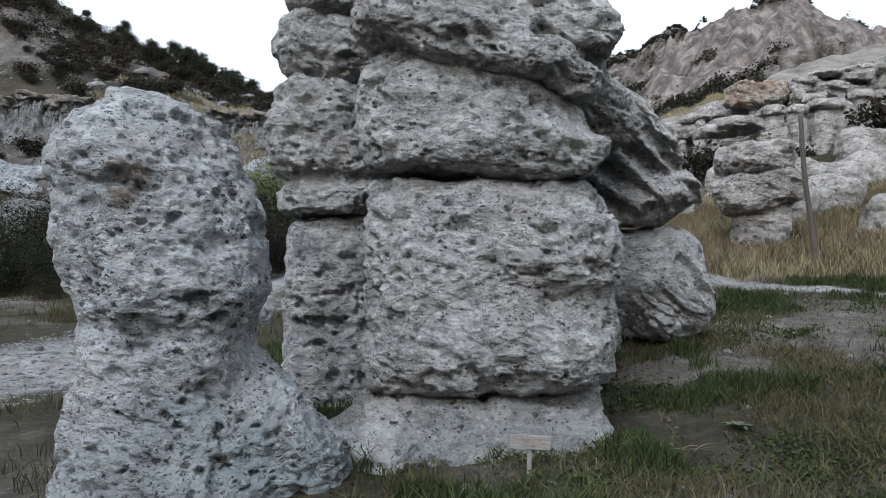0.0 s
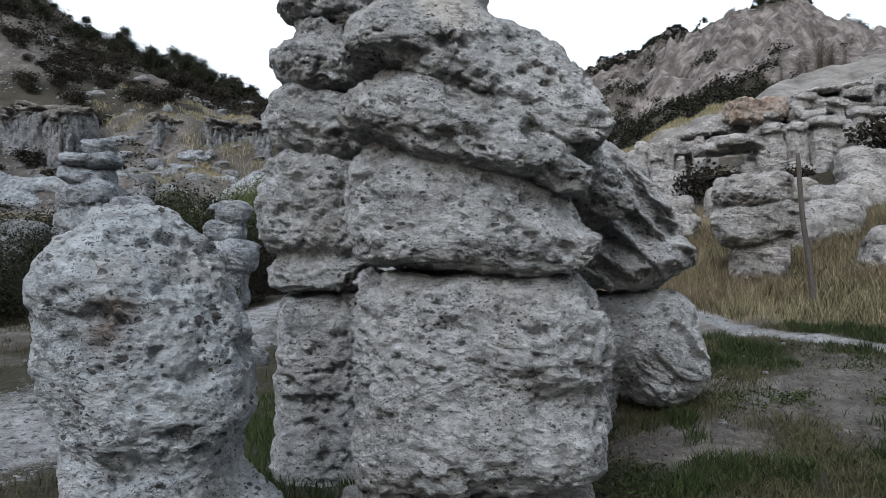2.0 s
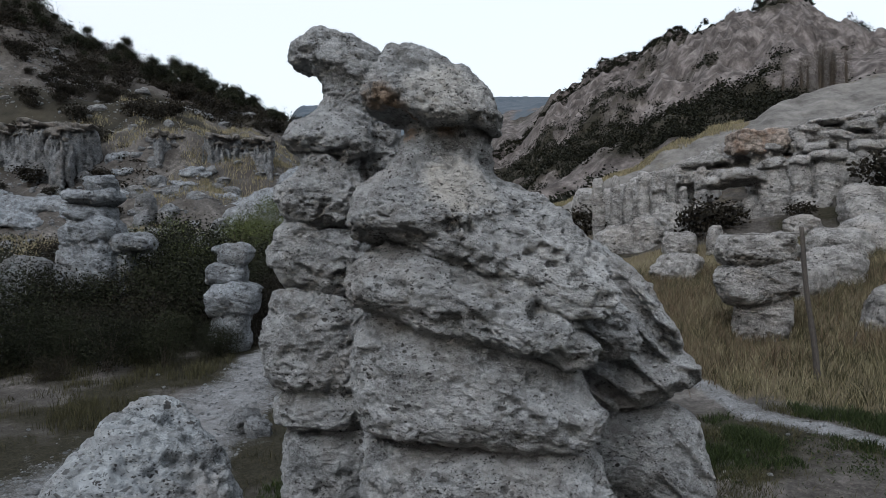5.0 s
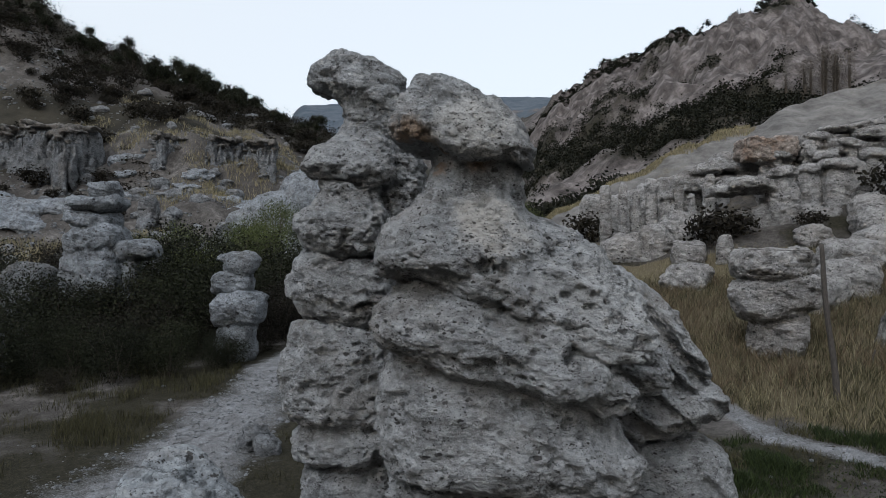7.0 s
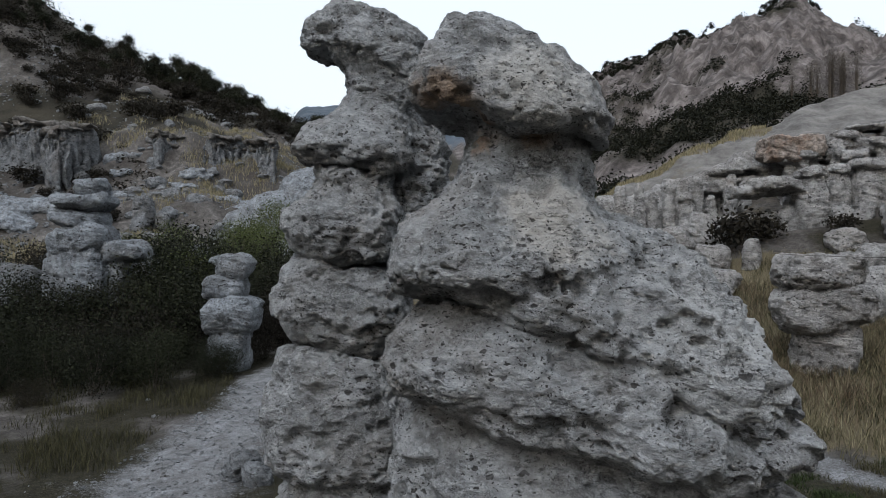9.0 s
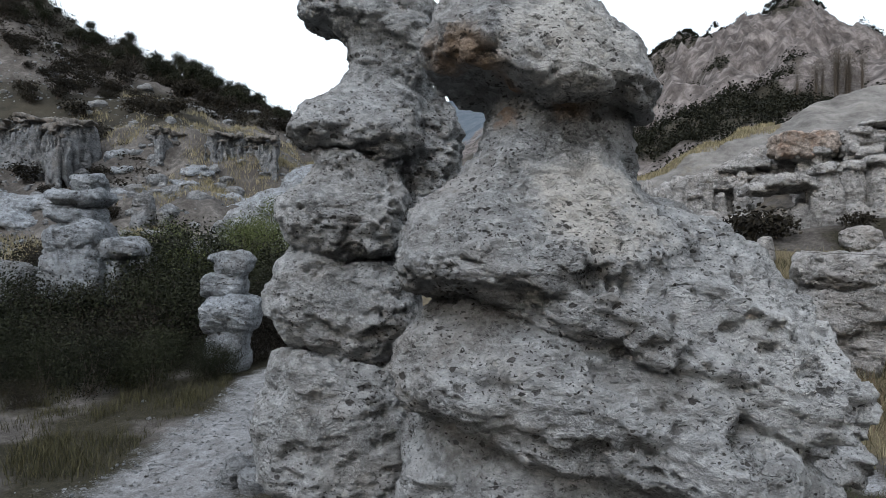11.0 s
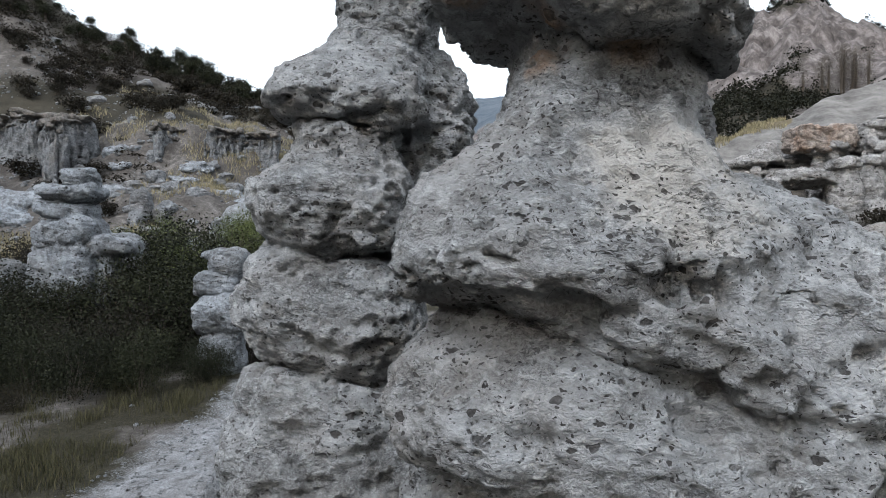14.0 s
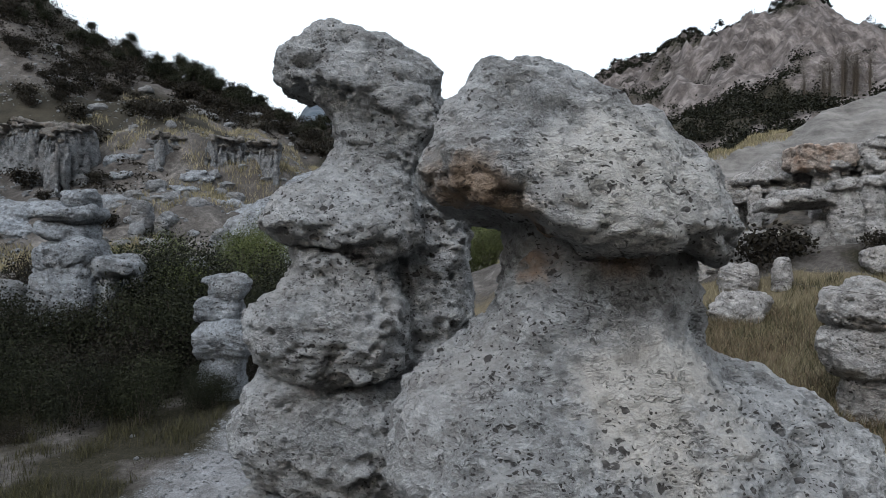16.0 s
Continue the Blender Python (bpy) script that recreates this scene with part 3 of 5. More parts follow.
PATH_L = [(-18, 7.5, 2.0), (-7.9, 10.9, 2.6), (-7.1, 16, 2.0), (-6.95, 20, 1.55), (-7.1, 23, 1.2), (-7.6, 27.6, 0.9), (-6, 34, 0.8), (-3, 40, 0.8)]


def bare_share(x, y):
    """Trodden soil between the grass: 1 in the middle of a bare place."""
    return np.clip(sum(np.exp(-((x - a) / u) ** 2 - ((y - b) / v) ** 2) for a, b, u, v in ((3.6, 9.4, 1.1, 0.7), (5.3, 8.9, 1.4, 0.6), (7.2, 8.5, 1.6, 0.6), (6.6, 11.2, 1.2, 0.5), (2.9, 10.6, 0.9, 0.8), (0.6, 5.3, 0.9, 0.3))), 0, 1)


def cover_map(x, y):
    """Shares of path, dry grass, green and wood on the ground."""
    p = np.stack([x, y, 0 * x], 1)
    r = np.hypot(x, y)
    az = np.degrees(np.arctan2(x, y))
    n1 = fbm(p / 2.2, 4, 61)
    n2 = fbm(p / 14.0, 4, 62)
    n3 = fbm(p / 60.0, 5, 63)
    n4 = fbm(p / 24.0, 4, 64, 0.6)
    path = np.maximum(line_mask(x, y, PATH_R), line_mask(x, y, PATH_L) - 0.22 * np.clip(n1, 0, 1))
    bare = bare_share(x, y)
    field = smoothstep(0, 2.0, y - np.interp(x, (2, 5.5, 6.9, 7.2, 8.7, 16), (24, 20, 17.6, 15.3, 13.4, 8.6))) * (az > 4) * (r < 36)
    slope = (r > 40) * (r < 105)
    dry = np.clip(0.85 * field + slope * np.clip(0.15 + 0.5 * n2, 0, 1) + (az > 3) * (az < 25) * smoothstep(55.5, 57.5, y) * (y < 66) * 0.75, 0, 1)
    green = np.clip((r < 40) * (1 - field) * (0.58 + 0.6 * n1 + 0.1 * smoothstep(-7.5, -9.5, x)) - 0.9 * bare, 0, 1)
    belt = np.exp(-((y - np.interp(az, (2, 6, 10, 15, 20, 27, 34), (340, 320, 275, 232, 204, 192, 185))) / 36) ** 2)
    hill = np.where(az > 2, np.clip(0.05 + 0.8 * belt + 0.3 * n3 + 0.75 * n4, 0, 1), np.clip(0.62 + 0.7 * n2 + 0.2 * n3, 0, 1))
    wood = np.clip((az < -4) * smoothstep(56, 64, y) * np.clip(0.25 + 0.9 * n2, 0, 0.75) * (y < 92) + smoothstep(86, 100, r) * np.where(r > 700, 0.9, hill), 0, 1)
    return np.stack([path, dry, green, wood], 1)


def build_ground():
    fine = np.arange(-42, 42.01, 0.26)
    az = np.radians(np.concatenate([np.arange(-180, -42, 4.0), fine, np.arange(45, 180, 4.0)]))
    rad = np.concatenate([np.linspace(0.02, 30, 200), np.geomspace(30.15, 130, 150), np.linspace(132, 470, 150), np.geomspace(476, 4000, 60)])
    A, R = np.meshgrid(az, rad, indexing="ij")
    x, y = (R * np.sin(A)).ravel(), (R * np.cos(A)).ravel()
    z = ground_height(x, y)
    na, nr = len(az), len(rad)
    i, j = np.meshgrid(np.arange(na), np.arange(nr - 1), indexing="ij")
    i, j = i.ravel(), j.ravel()
    k = (i + 1) % na
    faces = np.stack([i * nr + j, i * nr + j + 1, k * nr + j + 1, k * nr + j], 1)
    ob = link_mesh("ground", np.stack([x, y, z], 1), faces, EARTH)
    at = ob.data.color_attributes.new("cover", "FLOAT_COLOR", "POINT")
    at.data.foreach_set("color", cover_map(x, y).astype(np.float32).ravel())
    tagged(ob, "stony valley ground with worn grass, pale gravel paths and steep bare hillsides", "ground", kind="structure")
    return ob


build_ground()


def gz(x, y):
    return float(ground_height(x, y)[0])


# ---- the stone figures in front ----
def figure_tall():
    near, seed = 0.018, 11
    cap = Lobes(near, seed, 0.035, 0.6)
    cap.loft([(6.39, -0.74, 0.68, 6.95), (6.44, -0.84, 0.73, 6.89), (6.55, -0.87, 0.77, 6.86), (6.7, -0.86, 0.74, 6.9), (6.92, -0.8, 0.64, 7.0),
              (7.06, -0.72, 0.5, 7.1), (7.16, -0.64, 0.26, 7.2), (7.26, -0.48, -0.1, 7.3)], 8.3, dip=10, p=2.5, edge=0.05)
    cap.add(-0.36, 7.5, 7.22, 0.24, 0.26, 0.08, roll=8, k=0.04)
    neck = Lobes(near, seed + 1, 0.06, 0.6)
    neck.loft([(5.08, -0.85, 0.3, 6.85), (5.16, -1.0, 0.6, 6.68), (5.3, -1.06, 0.85, 6.6), (5.5, -1.0, 0.88, 6.68), (5.7, -0.88, 0.75, 6.85), (5.9, -0.7, 0.68, 7.0),
               (6.1, -0.55, 0.66, 7.15), (6.3, -0.46, 0.66, 7.25), (6.6, -0.42, 0.62, 7.3)], 8.3, p=2.6)
    neck.loft([(4.62, -0.7, 1.6, 6.8), (4.7, -0.85, 1.85, 6.68), (4.9, -1.0, 1.98, 6.64), (5.2, -0.9, 2.0, 6.75), (5.5, -0.4, 1.98, 7.0), (5.7, 0.0, 1.9, 7.2),
               (5.84, 0.4, 1.6, 7.35), (5.92, 0.7, 1.3, 7.5)], 8.7, dip=22, p=2.6, k=0.1)
    neck.add(1.5, 7.4, 4.62, 0.55, 0.6, 0.3, roll=28, p=3, k=0.03)
    neck.add(1.0, 7.12, 5.02, 0.5, 0.4, 0.2, roll=26, p=3, k=0.03)
    neck.add(0.35, 6.98, 4.95, 0.5, 0.4, 0.2, roll=22, p=3, k=0.03)
    neck.add(1.35, 8.5, 4.75, 0.85, 0.9, 0.5, roll=26, k=0.15)
    neck.add(1.9, 9.4, 4.1, 0.9, 1.0, 0.5, roll=30, k=0.15)
    ledge = Lobes(near, seed + 2, 0.06, 0.6)
    ledge.loft([(4.02, -0.5, 1.2, 6.9), (4.1, -0.9, 1.45, 6.72), (4.28, -1.09, 1.56, 6.62), (4.5, -1.03, 1.56, 6.6), (4.75, -0.86, 1.45, 6.7), (4.95, -0.6, 0.8, 6.95)],
               8.5, dip=12, p=2.6)
    ledge.add(0.95, 7.1, 4.12, 0.5, 0.52, 0.24, roll=14, p=3, k=0.02)
    ledge.add(1.38, 7.3, 3.98, 0.34, 0.5, 0.2, roll=18, p=3, k=0.02)
    mid = Lobes(near, seed + 3, 0.06, 0.7)
    mid.loft([(2.86, -0.68, 1.4, 6.95), (2.95, -0.86, 1.64, 6.78), (3.15, -0.93, 1.78, 6.72), (3.4, -0.97, 1.76, 6.75), (3.7, -1.02, 1.64, 6.85), (3.95, -0.98, 1.48, 6.9),
              (4.2, -0.8, 1.3, 7.0), (4.35, -0.6, 1.0, 7.1)], 8.5, dip=3, p=3)
    mid.add(1.2, 7.2, 3.2, 0.58, 0.5, 0.26, roll=12, p=3, k=0.04)
    low = Lobes(near, seed + 4, 0.06, 0.8)
    low.loft([(0.5, -0.68, 1.66, 6.95), (0.6, -0.86, 1.88, 6.75), (0.9, -0.9, 1.96, 6.65), (1.4, -0.89, 1.94, 6.7), (2.0, -0.93, 1.9, 6.72), (2.5, -0.97, 1.86, 6.8),
              (2.75, -0.95, 1.75, 6.9), (2.92, -0.8, 1.5, 7.05)], 8.6, p=3.2)
    low.add(1.1, 7.2, 2.1, 0.82, 0.62, 0.5, roll=5, p=3, k=0.06)
    low.add(0.9, 7.1, 1.1, 0.95, 0.55, 0.42, roll=8, p=3, k=0.06)
    foot = Lobes(1.3 * near, seed + 5, 0.07, 0.7)
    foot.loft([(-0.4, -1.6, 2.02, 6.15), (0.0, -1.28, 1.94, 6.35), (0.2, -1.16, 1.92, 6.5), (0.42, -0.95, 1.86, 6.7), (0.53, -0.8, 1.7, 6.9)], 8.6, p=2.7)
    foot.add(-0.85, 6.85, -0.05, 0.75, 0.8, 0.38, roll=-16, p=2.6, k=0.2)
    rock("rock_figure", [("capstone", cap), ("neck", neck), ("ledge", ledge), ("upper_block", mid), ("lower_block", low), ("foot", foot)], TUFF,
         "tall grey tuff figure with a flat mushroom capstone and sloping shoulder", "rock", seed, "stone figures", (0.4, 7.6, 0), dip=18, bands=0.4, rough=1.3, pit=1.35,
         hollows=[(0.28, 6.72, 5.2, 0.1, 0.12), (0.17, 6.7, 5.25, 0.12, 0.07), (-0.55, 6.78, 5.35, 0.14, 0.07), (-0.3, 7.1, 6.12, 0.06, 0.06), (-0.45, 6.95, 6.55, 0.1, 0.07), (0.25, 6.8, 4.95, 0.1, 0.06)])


def figure_bent():
    vox, seed = 0.022, 23
    head = Lobes(vox, seed, 0.06, 0.5)
    head.add(-1.82, 9.6, 7.84, 0.36, 0.42, 0.26, roll=-6)
    head.add(-1.36, 9.6, 7.7, 0.64, 0.6, 0.38, roll=22, k=0.12)
    head.add(-1.25, 9.6, 7.25, 0.44, 0.45, 0.42, p=2.8, k=0.1)
    head.add(-1.1, 9.5, 7.45, 0.4, 0.45, 0.25, roll=20, p=3, k=0.03)
    skirt = Lobes(vox, seed + 1, 0.06, 0.6)
    skirt.loft([(6.27, -1.7, -0.95, 9.05), (6.35, -2.1, -0.9, 8.92), (6.48, -2.24, -0.84, 8.86), (6.62, -2.2, -0.86, 8.92), (6.8, -2.03, -0.9, 9.05), (7.0, -1.84, -0.92, 9.15),
                (7.25, -1.7, -0.92, 9.2)], 10.2, dip=3)
    skirt.add(-1.05, 9.95, 6.2, 0.54, 0.55, 0.85, p=3, k=0.06)
    skirt.add(-0.95, 9.95, 5.7, 0.48, 0.55, 0.6, p=3, k=0.06)
    waist = Lobes(vox, seed + 2, 0.06, 0.6)
    waist.loft([(5.3, -1.85, -1.1, 8.9), (5.4, -2.15, -1.02, 8.72), (5.6, -2.35, -1.0, 8.62), (5.8, -2.31, -1.0, 8.65), (5.95, -2.16, -1.02, 8.8), (6.1, -2.04, -1.05, 8.95),
                (6.35, -1.98, -1.05, 9.0)], 10.2, dip=4)
    chest = Lobes(vox, seed + 3, 0.06, 0.6)
    chest.loft([(4.4, -1.95, -1.0, 8.95), (4.5, -2.2, -0.92, 8.8), (4.7, -2.38, -0.88, 8.72), (4.95, -2.44, -0.86, 8.72), (5.2, -2.38, -0.9, 8.76), (5.38, -2.22, -1.0, 8.88)],
               10.2, dip=3)
    trunk = Lobes(vox, seed + 4, 0.06, 0.8)
    trunk.loft([(3.02, -2.3, -0.85, 8.8), (3.12, -2.45, -0.8, 8.7), (3.3, -2.5, -0.76, 8.65), (3.7, -2.53, -0.75, 8.62), (4.05, -2.45, -0.8, 8.7), (4.35, -2.38, -0.86, 8.76),
                (4.52, -2.22, -1.0, 8.88)], 10.3)
    trunk.loft([(2.5, -2.2, -0.9, 8.9), (2.6, -2.38, -0.82, 8.76), (2.85, -2.44, -0.78, 8.7), (2.97, -2.38, -0.8, 8.76), (3.1, -2.2, -0.9, 8.9)], 10.3, k=0.03, edge=0.06)
    foot = Lobes(1.3 * vox, seed + 5, 0.06, 0.8)
    foot.loft([(-0.4, -2.5, -0.7, 8.6), (0.0, -2.36, -0.78, 8.75), (1.0, -2.28, -0.85, 8.85), (2.0, -2.27, -0.85, 8.85), (2.55, -2.2, -0.9, 8.9)], 10.3, p=3.4)
    rock("rock_figure", [("head", head), ("skirt", skirt), ("waist", waist), ("chest", chest), ("trunk", trunk), ("foot", foot)], TUFF,
         "slender grey tuff figure of stacked bulges with a nodding head", "rock", seed, "stone figures", (-1.6, 9.5, 0), dip=6, bands=0.35, rough=1.3, pit=1.3)


def figure_layered():
    vox, seed = 0.026, 37
    upper = Lobes(vox, seed, 0.06, 0.6)
    upper.loft([(2.44, 2.3, 3.6, 10.5), (2.56, 2.2, 3.9, 10.3), (2.8, 2.1, 4.06, 10.22), (3.2, 2.05, 4.02, 10.25), (3.6, 2.0, 3.94, 10.28), (4.0, 1.95, 3.76, 10.3),
                (4.4, 1.9, 3.58, 10.4), (4.8, 1.9, 3.2, 10.5), (5.0, 1.95, 2.9, 10.6), (5.12, 2.1, 2.7, 10.7)], 12.0, p=2.6)
    upper.add(3.3, 10.85, 4.05, 0.85, 0.75, 0.16, roll=48, p=3.4, k=0.02)
    upper.add(3.02, 10.8, 3.75, 0.95, 0.78, 0.14, roll=46, p=3.4, k=0.02)
    upper.add(2.75, 10.8, 3.5, 0.95, 0.8, 0.13, roll=44, p=3.4, k=0.02)
    upper.add(2.5, 10.78, 3.2, 0.85, 0.8, 0.14, roll=42, p=3.4, k=0.02)
    upper.add(2.3, 10.78, 2.9, 0.7, 0.8, 0.14, roll=38, p=3.2, k=0.02)
    upper.add(3.4, 10.82, 3.0, 0.72, 0.8, 0.36, roll=-4, p=3, dn=0.3, k=0.03)
    lower = Lobes(vox, seed + 1, 0.06, 0.8)
    lower.add(3.56, 10.85, 1.52, 0.8, 0.85, 0.95, roll=-14, p=2.6)
    lower.add(2.75, 11.0, 1.75, 0.75, 0.8, 0.7, k=0.12)
    lower.add(2.4, 11.2, 0.7, 0.6, 0.8, 1.0, k=0.15)
    rock("rock_figure", [("layered_block", upper), ("lower_block", lower)], TUFF,
         "layered grey tuff figure with steeply dipping slabs over a hanging lobe", "rock", seed, "stone figures", (2.8, 11, 0), dip=42, bands=1.6)


def figure_stout():
    vox, seed = 0.018, 41
    b = Lobes(vox, seed, 0.06, 0.6)
    b.loft([(1.4, -3.08, -1.75, 5.2), (1.55, -3.20, -1.6, 5.08), (1.75, -3.33, -1.51, 5.0), (2.0, -3.36, -1.52, 4.98), (2.4, -3.38, -1.6, 4.98), (2.9, -3.40, -1.83, 5.02),
            (3.2, -3.24, -2.05, 5.18), (3.4, -3.03, -2.3, 5.35), (3.55, -2.95, -2.55, 5.6)], 6.72, p=2.2)
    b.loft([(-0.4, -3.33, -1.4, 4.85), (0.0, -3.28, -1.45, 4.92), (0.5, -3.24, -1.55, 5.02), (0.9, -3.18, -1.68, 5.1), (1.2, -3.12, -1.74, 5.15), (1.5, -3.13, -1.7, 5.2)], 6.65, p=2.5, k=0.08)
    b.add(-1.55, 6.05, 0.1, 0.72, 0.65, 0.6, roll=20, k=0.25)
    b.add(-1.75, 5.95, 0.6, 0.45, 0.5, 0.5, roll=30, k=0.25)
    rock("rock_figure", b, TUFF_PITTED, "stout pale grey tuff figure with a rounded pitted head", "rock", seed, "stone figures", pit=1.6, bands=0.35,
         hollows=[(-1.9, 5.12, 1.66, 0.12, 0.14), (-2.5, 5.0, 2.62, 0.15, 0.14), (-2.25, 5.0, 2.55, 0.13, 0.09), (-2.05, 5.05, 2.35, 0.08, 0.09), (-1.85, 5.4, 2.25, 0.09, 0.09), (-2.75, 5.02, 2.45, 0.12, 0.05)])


figure_tall()
figure_bent()
figure_layered()
figure_stout()


# ---- rocks farther off ----
def rock_stack(x, y, seed, label, blocks, voxel=0.08, mat=TUFF_FAR):
    """blocks: name, dx, middle height, half width, half height."""
    z0 = gz(x, y)
    pieces = []
    for k, (name, dx, dz, r, hz) in enumerate(blocks):
        b = Lobes(voxel, seed + k, 0.14, 0.8)
        b.add(x + dx, y, z0 + dz, r, r * 0.9, hz, roll=6 * math.sin(3 * k + seed), p=3)
        b.add(x + dx + 0.4 * r * math.sin(5 * k + seed), y - 0.2 * r, z0 + dz + 0.15 * hz, 0.75 * r, 0.8 * r, 0.8 * hz, roll=14 * math.cos(2 * k + seed), p=3.5, k=0.04)
        pieces.append((name, b))
    return rock("rock_figure", pieces, mat, label, "rock", seed, "stone figures", (x, y, z0), scale=0.9, rough=1.3)


rock_stack(-9.4, 29.3, 51, "small grey stone figure of stacked bulges among dark bushes",
           [("foot", 0, 1.0, 0.85, 1.3), ("body", 0.05, 2.2, 1.15, 0.85), ("body", -0.12, 3.25, 0.8, 0.66), ("head", 0.08, 4.22, 0.76, 0.6), ("knob", -0.62, 4.4, 0.24, 0.22)], 0.07, TUFF_BLUE)
rock_stack(-18.3, 34.2, 52, "layered grey stone figure with stacked ledges beyond the bushes",
           [("foot", -0.1, 2.9, 1.5, 2.0), ("ledge", 0.1, 4.75, 1.55, 0.85), ("ledge", 0.0, 5.8, 1.25, 0.55), ("ledge", 0.3, 6.6, 1.3, 0.42),
            ("head", 0.5, 7.3, 0.85, 0.42), ("side_boulder", 2.05, 4.3, 1.15, 0.55), ("side_foot", 1.5, 2.6, 0.7, 1.6)], 0.08, TUFF_BLUE)
rock_stack(9.9, 20.8, 53, "squat boulder-like stone figure standing in dry grass",
           [("foot", 0.15, 0.55, 0.85, 0.85), ("body", -0.05, 1.7, 1.12, 0.72), ("head", 0.0, 2.7, 1.05, 0.62)], 0.05, TUFF_CLIFF)


# ---- cliffs and boulders ----
TUFF_RED = tuff("tuff_rusty", (0.43, 0.37, 0.33), (0.2, 0.17, 0.15), (0.4, 0.25, 0.17), 0.9, 1.2, 0.5, strata=0.6)
TUFF_DARK = tuff("tuff_dark_ledge", (0.2, 0.19, 0.18), (0.1, 0.096, 0.09), (0.2, 0.15, 0.12), 0.4, 1.6, 0.4)


def boulder(x, y, rx, rz, seed, label, sink=0.35, ry=None, lift=0.0, mat=None, voxel=None, name="boulder", p=2.7, roll=0):
    z0 = gz(x, y)
    b = Lobes(voxel or max(0.055, rx / 13), seed, rx * 0.2, rx * 1.1)
    b.add(x, y, z0 + lift + rz * (1 - 2 * sink) , rx, ry or rx * 0.9, rz, p=p, roll=roll)
    rnd = random.Random(seed)
    for k in range(3):
        a = rnd.uniform(0, 6.28)
        s = rnd.uniform(0.55, 0.8)
        b.add(x + 0.4 * rx * math.cos(a), y + 0.4 * rx * math.sin(a), z0 + lift + rz * (1 - 2 * sink) + rz * rnd.uniform(-0.4, 0.3), rx * s, rx * s, rz * s,
              roll=rnd.uniform(-25, 25), turn=rnd.uniform(0, 90), p=3.4, k=0.05 * rx)
    return rock(name, b, mat or TUFF_FAR, label, "boulder", seed, scale=max(0.8, rx * 0.5), bands=1.4, rough=1.6)


def column(x, y, foot, head, r, seed, cap=1.35, label="eroded pale tuff column under a broad darker capstone"):
    """An earth pillar: tapering shaft with its capstone."""
    h = head - foot
    shaft = Lobes(max(0.07, r / 9), seed, r * 0.16, 1.0)
    shaft.add(x, y, foot + 0.3 * h, r * 1.25, r * 1.15, 0.45 * h, p=3)
    shaft.add(x, y, foot + 0.62 * h, r * 0.85, r * 0.8, 0.36 * h, p=3, k=0.4)
    top = Lobes(max(0.07, r / 9), seed + 1, r * 0.18, 0.9)
    top.add(x, y, head - 0.14 * h, r * cap, r * cap * 0.95, 0.15 * h, p=2.8, dn=0.08 * h, roll=5 * math.sin(seed))
    return rock("rock_column", [("shaft", shaft), ("capstone", top)], TUFF_CLIFF, label, "rock column", seed, "eroded columns", (x, y, foot), scale=0.8, rough=1.3, flute=0.1)


def cliff_right():
    """Eroded valley wall on the right: mounds at its foot, fluted middle, broken ledges along its top."""
    rnd = random.Random(71)
    b = Lobes(0.1, 71, 0.12, 0.9)
    for k in range(44):
        s = k / 43
        x, y = 9.6 + 30 * s, 41.6 - 4.5 * math.sin(3.2 * s) + 0.7 * rnd.uniform(-1, 1)
        g = gz(x, y)
        r, tall = rnd.uniform(0.2, 0.42), rnd.uniform(2.0, 3.0)
        if x < 17.4:
            b.add(x, y + 3.2, g + 0.6, 0.9, 1.0, 2.6, p=3, k=0.08)
            b.add(x + rnd.uniform(-0.4, 0.4), y - 2.6, gz(x, y - 2.6) + 0.1, r * 2.0, r * 1.7, rnd.uniform(0.5, 1.1), p=2.4, k=0.06)
            continue
        b.add(x, y, g + 0.3, r * 1.5, r * 1.4, 0.6 * tall, p=2.4, k=0.1)
        b.add(x, y, g + 0.3 + 0.35 * tall, r, r, 0.65 * tall, p=3, k=0.12)
        b.add(x + rnd.uniform(-0.1, 0.1), y - 0.1, g + 0.3 + 0.9 * tall, r * rnd.uniform(1.2, 1.9), r * 1.5, rnd.uniform(0.15, 0.32), p=4, roll=rnd.uniform(-8, 8), k=0.03)
        if rnd.random() < 0.7:
            b.add(x + rnd.uniform(-0.5, 0.5), y - 1.3, gz(x, y - 1.3) + 0.1, r * 1.7, r * 1.5, rnd.uniform(0.8, 1.5), p=2.5, k=0.06)
        if rnd.random() < 0.6:
            b.add(x + rnd.uniform(-0.6, 0.6), y - 2.8, gz(x, y - 2.8) + 0.1, r * 2.0, r * 1.7, rnd.uniform(0.4, 0.9), p=2.4, k=0.06)
        b.add(x, y + 2.2, g + 0.4, 0.9, 1.0, 2.4, p=3, k=0.08)
    wall = rock("cliff", b, TUFF_CLIFF, "eroded grey tuff cliff with fluted columns and mounds", "cliff", 71, scale=0.8, bands=1.8, rough=1.6, flute=0.14)
    wall["kind"] = "structure"
    t = Lobes(0.11, 73, 0.1, 0.8)
    for course, (lift, back) in enumerate(((0.0, 0.3), (-0.75, 0.0), (-1.5, 0.5), (-2.2, 0.2))):
        x = (20.8, 20.4, 15.2, 14.6)[course]
        while x < 41:
            w = rnd.choice((rnd.uniform(0.3, 0.6), rnd.uniform(0.6, 1.3)))
            s = (x - 16.5) / 25
            y = 40.2 - 3.5 * math.sin(3.2 * max(0, s)) + back + rnd.uniform(-0.5, 0.5)
            top = 11.3 + 1.5 * math.sin(2.4 * s + 0.3) + lift
